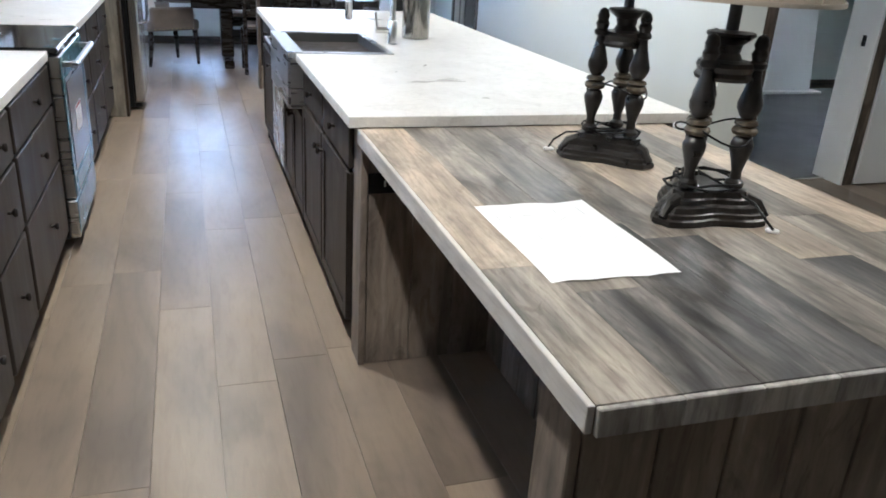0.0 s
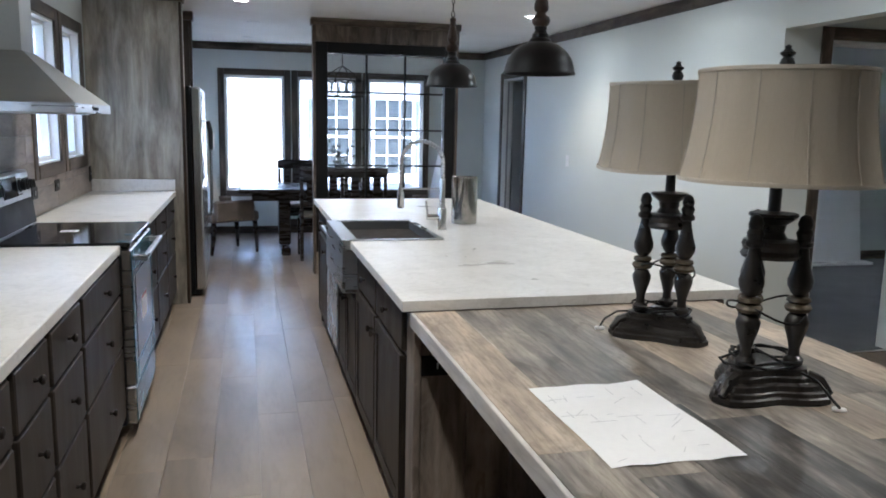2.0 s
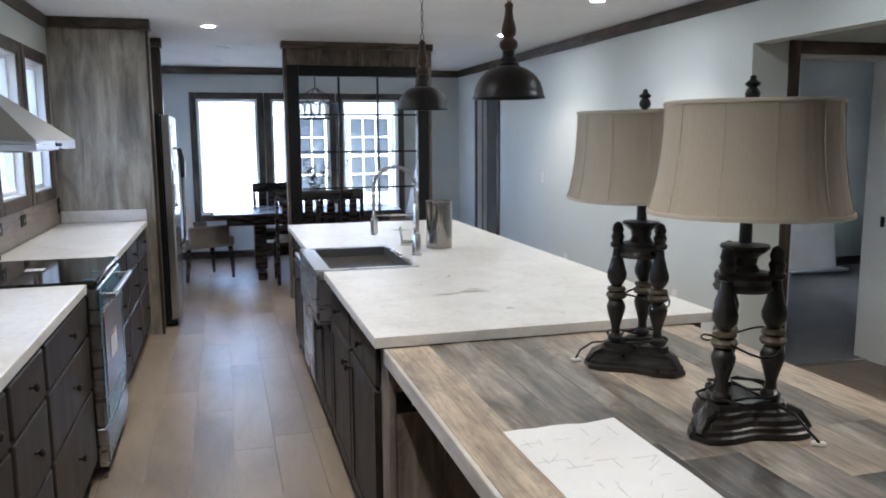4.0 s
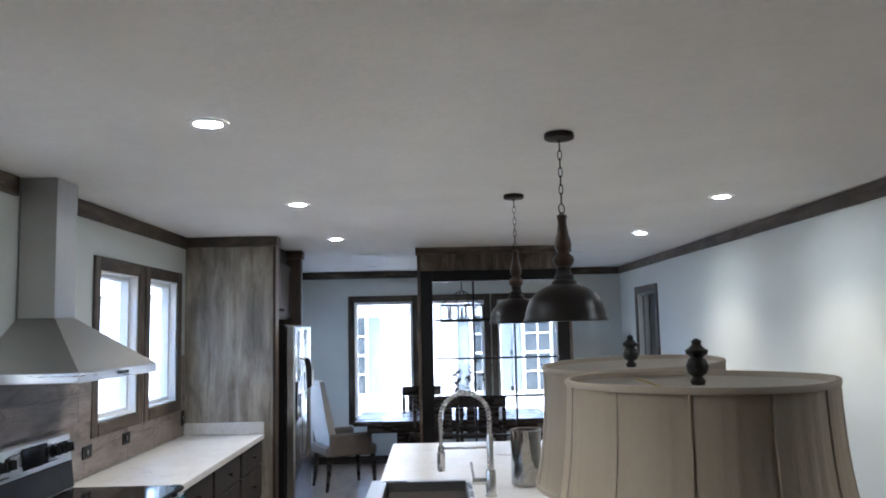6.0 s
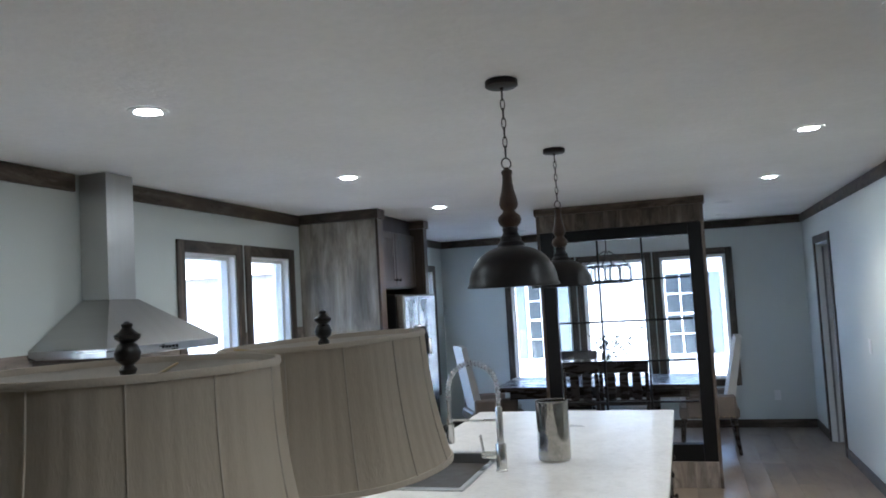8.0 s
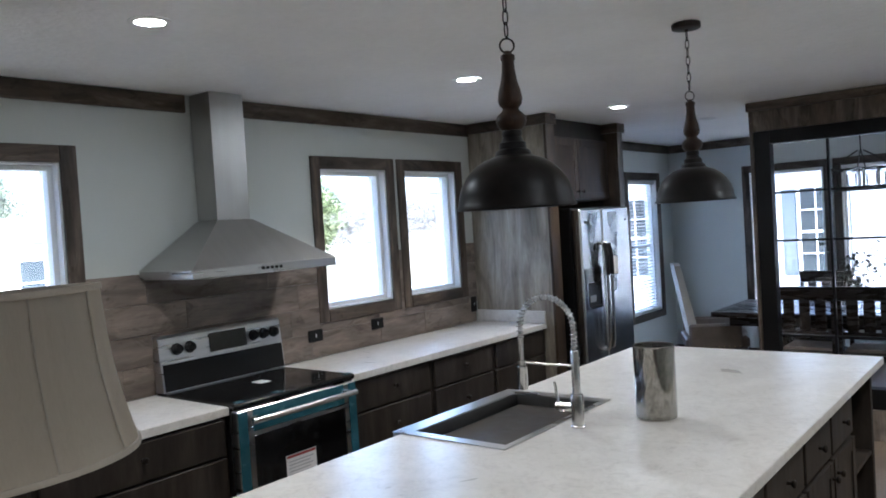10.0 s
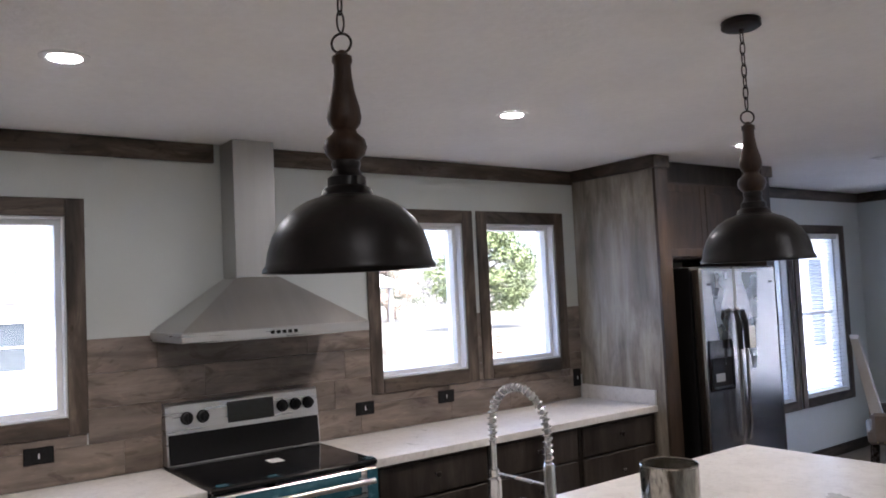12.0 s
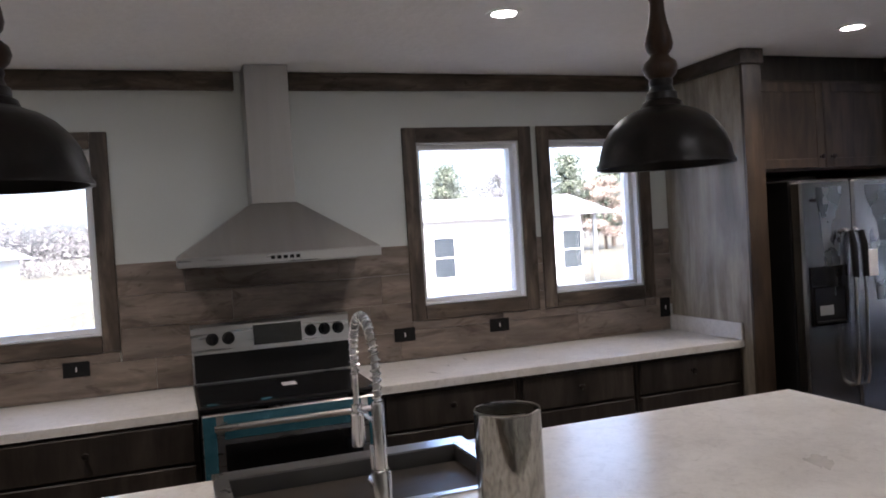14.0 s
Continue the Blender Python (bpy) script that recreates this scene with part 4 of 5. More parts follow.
va = thing("glass_vase", "silvered mercury glass cylinder vase on the island", "vase", (1.462, 5.215, 0.916))
MERC = mercury()
part("cylinder", lathe(bmesh.new(), [(0.0755, 0.928), (0.0755, 1.180), (0.0715, 1.180), (0.0715, 0.935), (0.01, 0.932), (0.01, 0.928)], 1.462, 5.215, 40, False), MERC, va, smooth=True)
part("foot", lathe(bmesh.new(), [(0.066, 0.9155), (0.0735, 0.918), (0.0755, 0.9275), (0.0105, 0.9275)], 1.462, 5.215, 40), MERC, va, "thick glass foot", True)
part("rim", lathe(bmesh.new(), [(0.0757, 1.1805), (0.0762, 1.184), (0.0735, 1.1865), (0.0713, 1.184), (0.0715, 1.1805)], 1.462, 5.215, 40, False), MERC, va, "rounded glass rim", True)

# ---- plank table that continues the island ----
tb = thing("plank_table", "weathered wood plank counter table joined to the island", "table", (1.3, 2.5, 0))
TX0, TX1, TY0, TY1, TZ = 0.752, 1.866, 1.717, 3.318, 0.8785
edge = 0.012
cols = 8
cw = (TX1 - TX0 - edge) / cols
kinds = [[T_GREY, T_TAN], [T_DARK, T_GREY], [T_DARK, T_GREY], [T_DARK, T_GREY], [T_GREY, T_TAN], [T_DARK, T_TAN], [T_GREY, T_GREY], [T_GREY, T_TAN]]
cuts = [0.30, 0.22, 0.42, 0.36, 0.46, 0.26, 0.41, 0.33]
for k in range(cols):
    x0 = TX0 + edge + k * cw
    ys = [TY0 + edge, TY0 + cuts[k] * (TY1 - TY0), TY1]
    for i in range(2):
        part("plank", B(x0 + 0.0002, x0 + cw - 0.0002, ys[i] + 0.0002, ys[i + 1] - 0.0002, TZ - 0.006, TZ, 0.0004), kinds[k][i], tb)
part("core", B(TX0 + 0.0125, TX1, TY0 + 0.0125, TY1, TZ - 0.046, TZ - 0.0065, 0), T_GREY, tb)
part("side_edge", B(TX0, TX0 + edge, TY0 + edge, TY1, TZ - 0.048, TZ - 0.0005, 0.0015), T_EDGE, tb, "whitewashed edge strip")
for k in range(cols):
    x0 = TX0 + edge + k * cw
    part("end_piece", B(x0, x0 + cw - 0.0005, TY0, TY0 + edge, TZ - 0.048, TZ - 0.001, 0.002), T_END, tb)
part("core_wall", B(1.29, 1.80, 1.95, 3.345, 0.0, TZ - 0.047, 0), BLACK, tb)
for k in range(9):
    y0 = 1.95 + k * 0.155
    part("base_board", B(1.266, 1.288, y0 + 0.001, y0 + 0.154, 0.0, TZ - 0.047), BASEW, tb)
    part("base_board", B(1.802, 1.824, y0 + 0.001, y0 + 0.154, 0.0, TZ - 0.047), BASEW, tb)
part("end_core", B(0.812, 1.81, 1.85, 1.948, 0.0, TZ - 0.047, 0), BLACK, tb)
part("end_stile", B(0.79, 0.811, 1.828, 1.949, 0.0, TZ - 0.047), BASEW, tb)
for k in range(7):
    x0 = 0.812 + k * 0.144
    part("base_board", B(x0 + 0.002, x0 + 0.142, 1.828, 1.849, 0.0, TZ - 0.047), BASEW, tb)
part("end_stile", B(1.811, 1.83, 1.828, 1.949, 0.0, TZ - 0.047), BASEW, tb)

pp = thing("paper_sheet", "large white sheet of drawing paper on the plank table", "paper", (1.01, 2.32, TZ))
bm = bmesh.new()
nx, ny = 7, 10
grid = [[bm.verts.new((0.872 + 0.28 * i / nx, 2.112 + 0.432 * j / ny + 0.004 * math.sin(2.2 * i), TZ + 0.0015 + 0.0022 * max(0, math.sin(i * 0.9 + j * 0.55)) + (0.004 if i == nx else 0) * (j / ny))) for j in range(ny + 1)] for i in range(nx + 1)]
for i in range(nx):
    for j in range(ny):
        bm.faces.new((grid[i][j], grid[i + 1][j], grid[i + 1][j + 1], grid[i][j + 1]))
part("sheet", bm, PAPER, pp, smooth=True)
rn = random.Random(3)
for k in range(26):
    px, py = 0.89 + rn.random() * 0.23, 2.13 + rn.random() * 0.38
    a = rn.choice((0, 90)) if rn.random() < 0.7 else rn.random() * 90
    ln = 0.012 + rn.random() * 0.05
    part("pencil_line", box(bmesh.new(), -ln / 2, ln / 2, -0.0006, 0.0006, 0, 0.0003, 0, pose(px, py, TZ + 0.0045, 0, 0, a)), INK, pp)

# ---- table lamps ----
SHADE = surf("pleated_shade_linen", (0.58, 0.515, 0.415), (0.67, 0.605, 0.50), 5.0, (0.8, 0.95), 0, 0.25, 260, (1, 1, 0.25))
tn, tl = SHADE.node_tree.nodes, SHADE.node_tree.links
thin, both = tn.new("ShaderNodeBsdfTranslucent"), tn.new("ShaderNodeMixShader")
thin.inputs["Color"].default_value, both.inputs[0].default_value = (0.55, 0.46, 0.36, 1), 0.35
tl.new(tn["Principled BSDF"].outputs[0], both.inputs[1])
tl.new(thin.outputs[0], both.inputs[2])
tl.new(both.outputs[0], tn["Material Output"].inputs["Surface"])
SEAM = surf("shade_seam", (0.475, 0.42, 0.345), (0.56, 0.50, 0.42), 8.0, (0.8, 0.95), 0, 0.2, 200)
LINING = surf("shade_lining", (0.62, 0.59, 0.54), (0.70, 0.67, 0.62), 5.0, (0.8, 0.95), 0, 0.1, 200)
BRASS = surf("aged_brass", (0.45, 0.35, 0.18), (0.60, 0.48, 0.27), 9.0, (0.25, 0.4), 1.0, 0.03)


def tri_poly(r, n=12, dent=0.46, cut=0.07):
    """A triangle with concave sides and blunt corners."""
    pts = []
    for k in range(3):
        a0, a1 = 2 * math.pi * k / 3, 2 * math.pi * (k + 1) / 3
        for i in range(n):
            f = cut + (1 - 2 * cut) * i / (n - 1)
            a = a0 + (a1 - a0) * f
            rr = r * (1 - dent * math.sin(math.pi * f) ** 1.3)
            pts.append((rr * math.cos(a), rr * math.sin(a)))
    return pts


def table_lamp(x, y, rz, tilt):
    lp = thing("table_lamp", "black three-column table lamp with beige pleated shade", "lamp", (x, y, TZ), "pair of table lamps", rz=rz)
    kw = dict(world=False)
    base, rings = bmesh.new(), []
    for r, z in ((0.160, 0.0), (0.165, 0.004), (0.164, 0.014), (0.156, 0.018), (0.155, 0.027), (0.146, 0.030), (0.139, 0.041), (0.120, 0.046), (0.117, 0.056), (0.108, 0.060), (0.106, 0.074)):
        rings.append([base.verts.new((px, py, z)) for px, py in tri_poly(r)])
    for a, b in zip(rings, rings[1:]):
        for i in range(len(a)):
            j = (i + 1) % len(a)
            base.faces.new((a[i], a[j], b[j], b[i]))
    base.faces.new(rings[0][::-1]), base.faces.new(rings[-1])
    pl_base = part("base", base, LAMPB, lp, "three-cornered stepped black plinth", False, **kw)
    for k in range(3):
        a = 2 * math.pi * k / 3
        foot = tube(bmesh.new(), [(0.10 * math.cos(a), 0.10 * math.sin(a), 0.052), (0.128 * math.cos(a), 0.128 * math.sin(a), 0.046), (0.150 * math.cos(a), 0.150 * math.sin(a), 0.018)], [0.018, 0.014, 0.010], 8)
        part("foot_scroll", foot, LAMPB, pl_base, "", True, **kw)
    prof = [(0.012, 0.074), (0.021, 0.080), (0.022, 0.092), (0.013, 0.100), (0.012, 0.118), (0.017, 0.138), (0.025, 0.165), (0.027, 0.180), (0.020, 0.196), (0.014, 0.200)]
    ring = [(0.015, 0.2005), (0.026, 0.204), (0.030, 0.212), (0.026, 0.220), (0.020, 0.223), (0.027, 0.228), (0.024, 0.236), (0.014, 0.239)]
    upper = [(0.013, 0.2395), (0.019, 0.246), (0.027, 0.262), (0.028, 0.276), (0.021, 0.300), (0.014, 0.330), (0.012, 0.348), (0.020, 0.353), (0.021, 0.362), (0.015, 0.368), (0.019, 0.382), (0.014, 0.392), (0.017, 0.402), (0.012, 0.418), (0.004, 0.424)]
    for k in range(3):
        a = 2 * math.pi * k / 3
        cx, cy = 0.068 * math.cos(a), 0.068 * math.sin(a)
        c = part("column", lathe(bmesh.new(), prof, cx, cy, 16), LAMPB, lp, "turned black column", True, **kw)
        part("band", lathe(bmesh.new(), ring, cx, cy, 16), LAMPG, c, "worn gilt band", True, **kw)
        part("upper_turning", lathe(bmesh.new(), upper, cx, cy, 16), LAMPB, c, "", True, **kw)
    part("platform", lathe(bmesh.new(), [(0.030, 0.318), (0.062, 0.322), (0.066, 0.330), (0.060, 0.340), (0.064, 0.352), (0.060, 0.362), (0.034, 0.366), (0.026, 0.380), (0.030, 0.398), (0.048, 0.412), (0.054, 0.418), (0.052, 0.424), (0.015, 0.427)], 0, 0, 24), LAMPB, lp, "round black platform and cup", True, **kw)
    part("stem", lathe(bmesh.new(), [(0.014, 0.428), (0.013, 0.60), (0.006, 0.61)], 0, 0, 14), LAMPB, lp, "", True, **kw)
    b, t = 0.498, 0.733
    about = Matrix.Translation((0, 0, t)) @ tilt @ Matrix.Translation((0, 0, -t))
    out, seg = [], 12
    for i in range(seg + 1):
        f = i / seg
        out.append((0.212 - 0.030 * f ** 0.85 - 0.006 * math.sin(math.pi * f), b + (t - b) * f))
    inn = [(r - 0.0025, z) for r, z in reversed(out)]
    cloth = lathe(bmesh.new(), out, 0, 0, 180, False, 2.25)
    for v in cloth.verts:
        a = math.atan2(v.co.y, v.co.x)
        f = 1 + 0.006 * math.sin(61 * a + 2 * math.sin(5 * a)) * math.sin(7 * a + 3 * v.co.z) + 0.004 * math.cos(12 * a)
        v.co.x, v.co.y = v.co.x * f, v.co.y * f
    cloth.transform(about)
    sh = part("shade", cloth, SHADE, lp, "beige pleated bell shade", True, **kw)
    part("lining", lathe(bmesh.new(), inn, 0, 0, 72, False, 2.25, about), LINING, sh, "pale lining", True, **kw)
    for z, r in ((b, out[0][0]), (t, out[-1][0])):
        part("binding", lathe(bmesh.new(), [(r - 0.004, z - 0.004), (r + 0.0025, z - 0.004), (r + 0.0035, z), (r + 0.0025, z + 0.005), (r - 0.004, z + 0.005), (r - 0.004, z - 0.004)], 0, 0, 72, False, 2.25, about), SEAM, sh, "", True, **kw)
    for k in range(12):
        a = 2 * math.pi * (k + 0.5) / 12
        c, s = math.cos(a), math.sin(a)
        kk = (abs(c) ** 2.25 + abs(s) ** 2.25) ** (-1 / 2.25)
        part("seam", tube(bmesh.new(), [about @ Vector(((r + 0.0004) * kk * c, (r + 0.0004) * kk * s, z)) for r, z in out], 0.0014, 5), SEAM, sh, "", True, **kw)
    sp = bmesh.new()
    for k in range(3):
        a = 2 * math.pi * k / 3 + 0.4
        tube(sp, [(0, 0, t - 0.012), (0.09 * math.cos(a), 0.09 * math.sin(a), t - 0.016), (0.172 * math.cos(a), 0.172 * math.sin(a), t - 0.006)], 0.0022, 6)
    for s in (-1, 1):
        tube(sp, [(0, 0, t - 0.010), (s * 0.045, 0, t - 0.05), (s * 0.05, 0, t - 0.11), (s * 0.03, 0, 0.612), (0.0, 0, 0.606)], 0.002, 6)
    part("harp", sp, BRASS, lp, "brass harp and spider", True, **kw)
    crest = [(0.009, -0.006), (0.0115, 0.0), (0.007, 0.006), (0.0145, 0.012), (0.0165, 0.021), (0.0125, 0.031), (0.0085, 0.034), (0.0155, 0.039), (0.0165, 0.044), (0.010, 0.048), (0.006, 0.053), (0.0075, 0.057), (0.002, 0.061)]
    part("finial", lathe(bmesh.new(), [(r, t + z) for r, z in crest], 0, 0, 18), LAMPB, lp, "black carved finial", True, **kw)
    part("bulb", lathe(bmesh.new(), [(0.013, 0.612), (0.016, 0.635), (0.028, 0.67), (0.028, 0.69), (0.018, 0.708), (0.004, 0.714)], 0, 0, 16), WHITE, lp, "", True, **kw)
    rn = random.Random(11)
    cord = []
    for k in range(42):
        a = k * 0.34 + 0.6
        r = 0.070 + 0.012 * math.sin(k * 0.9) + 0.012 * rn.random()
        cord.append((r * math.cos(a), r * math.sin(a), 0.078 + 0.010 * math.sin(k * 0.53) + 0.006 * rn.random() + 0.012 * (k / 64)))
    cord += [(0.12, -0.05, 0.06), (0.15, -0.075, 0.03), (0.17, -0.06, 0.006)]
    part("cord", tube(bmesh.new(), cord, 0.0032, 6), BLACK, lp, "black coiled cord", True, **kw)
    part("tie", tube(bmesh.new(), [(0.085 * math.cos(a), 0.085 * math.sin(a), 0.205 + 0.02 * math.sin(2 * a)) for a in [2 * math.pi * k / 24 for k in range(25)]], 0.0026, 6), BLACK, lp, "", True, **kw)
    part("plug", box(bmesh.new(), 0.152, 0.182, -0.066, -0.052, 0.0, 0.010, 0.003), PAPER, lp, "white plug tag", False, **kw)
    return lp


table_lamp(1.400, 2.424, -37, Matrix.Identity(4))
table_lamp(1.430, 2.925, 170, Matrix.Rotation(radians(2.5), 4, Vector((-0.643, 0.766, 0))))

# ---- pendants ----
pd = thing("pendant_light", "dark metal dome pendant with turned wood stem on a chain", "pendant light", (1.52, 4.25, CZ), "pendants over the island")
kw = dict(world=False)
part("canopy", lathe(bmesh.new(), [(0.055, -0.001), (0.058, -0.004), (0.058, -0.022), (0.052, -0.026), (0.008, -0.028), (0.006, -0.036)], 0, 0, 28), BRONZE, pd, "round bronze canopy", True, **kw)
z = -0.036
n_link = 7
ll = (0.318 - 0.036 - 0.045) / n_link
for k in range(n_link):
    zc = z - ll * (k + 0.5)
    h = ll / 2 + 0.004
    loop = []
    for i in range(14):
        a = 2 * math.pi * i / 14
        u, v = 0.0075 * math.cos(a), h * math.sin(a)
        loop.append((u, 0, zc + v) if k % 2 else (0, u, zc + v))
    part("chain_link", tube(bmesh.new(), loop, 0.0021, 5, True), BRONZE, pd, "", True, **kw)
part("ring", tube(bmesh.new(), [(0.0135 * math.cos(a), 0.0135 * math.cos(a), -0.298 + 0.019 * math.sin(a)) for a in [2 * math.pi * k / 20 for k in range(20)]], 0.0025, 6, True), BRONZE, pd, "", True, **kw)
st = [(0.006, -0.312), (0.010, -0.318), (0.019, -0.324), (0.0195, -0.334), (0.0165, -0.340), (0.0175, -0.362), (0.022, -0.392), (0.030, -0.420), (0.033, -0.440), (0.030, -0.454), (0.021, -0.465), (0.024, -0.472), (0.038, -0.484), (0.0415, -0.498), (0.036, -0.513), (0.026, -0.523)]
part("turned_stem", lathe(bmesh.new(), st, 0, 0, 24), STEMW, pd, "turned brown wood stem", True, **kw)
nk = [(0.026, -0.5235), (0.028, -0.530), (0.025, -0.540), (0.030, -0.552), (0.036, -0.556), (0.037, -0.572), (0.046, -0.578), (0.050, -0.590), (0.066, -0.596)]
part("stepped_neck", lathe(bmesh.new(), nk, 0, 0, 28), RUSTY, pd, "stepped metal neck", True, **kw)
dome = [(0.066, -0.5965), (0.080, -0.601), (0.104, -0.616), (0.126, -0.638), (0.142, -0.664), (0.151, -0.692), (0.155, -0.716), (0.161, -0.724), (0.161, -0.730), (0.152, -0.729), (0.148, -0.700), (0.138, -0.664), (0.122, -0.642), (0.10, -0.622), (0.06, -0.606)]
part("dome", lathe(bmesh.new(), dome, 0, 0, 48, False), RUSTY, pd, "dark bronze dome shade", True, **kw)
part("bulb", lathe(bmesh.new(), [(0.014, -0.60), (0.018, -0.63), (0.028, -0.66), (0.026, -0.685), (0.008, -0.70)], 0, 0, 16), WHITE, pd, "", True, **kw)
copy_thing(pd, pose(1.486, 5.652, CZ))

# ---- glazed divider ----
dv = thing("glazed_divider", "black framed glass divider in a rustic wood surround", "room divider", (1.58, 8.5, 0))
DX0, DX1, DY0, DY1 = 0.872, 2.296, 8.475, 8.60
part("header", B(DX0, DX1, DY0, DY1, 2.222, 2.372, 0.003), TRIM_Z, dv, "rustic wood header")
part("header_cap", B(DX0 - 0.014, DX1 + 0.014, DY0 - 0.014, DY1 + 0.014, 2.373, 2.437, 0.003), TRIM_X, dv)
part("side_board", B(DX0, DX0 + 0.026, DY0, DY1, 0.0, 2.221), TRIM_Z, dv)
part("side_board", B(DX1 - 0.026, DX1, DY0, DY1, 0.0, 2.221), TRIM_Z, dv)
part("base_board", B(DX0 + 0.027, DX1 - 0.027, DY0, DY1, 0.0, 0.215), BASEW, dv, "rustic wood base")
GX = [1.010, 1.390, 1.768, 2.160]
GZ = [0.357, 0.708, 1.058, 1.408, 1.762, 2.122]
fy0, fy1 = DY0 + 0.012, DY1 - 0.012
part("stile", B(DX0 + 0.027, GX[0], fy0, fy1, 0.216, 2.221), BLACK, dv, "black frame stile")
part("stile", B(GX[-1], DX1 - 0.027, fy0, fy1, 0.216, 2.221), BLACK, dv)
part("rail", B(GX[0] + 0.001, GX[-1] - 0.001, fy0, fy1, 2.122, 2.221), BLACK, dv)
part("rail", B(GX[0] + 0.001, GX[-1] - 0.001, fy0, fy1, 0.216, 0.357), BLACK, dv)
for x in GX[1:-1]:
    part("muntin", B(x - 0.008, x + 0.008, fy0 + 0.03, fy1 - 0.03, 0.358, 2.121, 0.002), BLACK, dv)
for zz in GZ[1:-1]:
    for a, b in zip(GX, GX[1:]):
        part("muntin", B(a + 0.009, b - 0.009, fy0 + 0.03, fy1 - 0.03, zz - 0.008, zz + 0.008, 0.002), BLACK, dv)
ym = (fy0 + fy1) / 2
for a, b in zip(GX, GX[1:]):
    for c, d in zip(GZ, GZ[1:]):
        pn = part("pane", B(a + 0.0085, b - 0.0085, ym - 0.0015, ym + 0.0015, c + 0.0085, d - 0.0085, 0), GLASS, dv)
        pn.visible_shadow = False

# ---- dining table and chairs ----
dt = thing("dining_table", "espresso wood trestle dining table", "table", (1.2, 10.0, 0))
part("tabletop", B(0.165, 2.22, 9.45, 10.48, 0.695, 0.742, 0.008), ESPRESSO, dt, "glossy dark tabletop")
part("apron", B(0.30, 2.08, 9.55, 9.575, 0.61, 0.694), ESPRESSO, dt)
part("apron", B(0.30, 2.08, 10.355, 10.38, 0.61, 0.694), ESPRESSO, dt)
for x in (0.66, 1.72):
    part("trestle_foot", B(x - 0.05, x + 0.05, 9.56, 10.37, 0.0, 0.085, 0.01), ESPRESSO, dt)
    part("trestle_post", B(x - 0.065, x + 0.065, 9.82, 10.12, 0.086, 0.60, 0.01), ESPRESSO, dt)
    part("trestle_head", B(x - 0.05, x + 0.05, 9.60, 10.33, 0.601, 0.694, 0.01), ESPRESSO, dt)
part("stretcher", B(0.726, 1.654, 9.94, 10.0, 0.28, 0.36), ESPRESSO, dt)

def dining_chair(x, y, rz, label):
    """A slat-back chair; the back stands at local y = 0, the seat reaches to +y."""
    ch = thing("dining_chair", label, "chair", (x, y, 0), "slat-back chairs at the table", rz=rz)
    k = dict(world=False)
    part("seat", B(-0.225, 0.225, 0.02, 0.44, 0.425, 0.455, 0.010), ESPRESSO, ch, **k)
    part("seat_pad", B(-0.205, 0.205, 0.045, 0.425, 0.456, 0.492, 0.014), LEATHER, ch, "brown leather seat pad", **k)
    part("top_rail", B(-0.236, 0.236, -0.040, -0.006, 0.892, 1.002, 0.012), ESPRESSO, ch, "wide dark top rail", **k)
    part("lower_rail", B(-0.194, 0.194, -0.022, 0.006, 0.585, 0.640, 0.006), ESPRESSO, ch, **k)
    for q in (-1, 0, 1):
        part("slat", B(q * 0.119 - 0.0415, q * 0.119 + 0.0415, -0.020, -0.004, 0.641, 0.891, 0.004), ESPRESSO, ch, **k)
    for q in (-1, 1):
        lo, hi = sorted((q * 0.195, q * 0.232))
        part("back_post", B(lo, hi, -0.028, 0.018, 0.0, 0.891, 0.006), ESPRESSO, ch, **k)
        part("front_leg", B(lo, hi, 0.40, 0.438, 0.0, 0.424, 0.006), ESPRESSO, ch, **k)
        part("side_stretcher", B(lo + 0.008, hi - 0.008, 0.019, 0.399, 0.20, 0.235, 0.004), ESPRESSO, ch, **k)
    part("front_apron", B(-0.19, 0.19, 0.405, 0.43, 0.355, 0.424, 0.004), ESPRESSO, ch, **k)
    return ch


slat_chair = dining_chair(1.022, 9.215, 0, "dark slat-back dining chair drawn up to the table")
copy_thing(slat_chair, pose(1.490, 9.215, 0))
copy_thing(slat_chair, pose(0.855, 10.72, 0, 0, 0, 180))


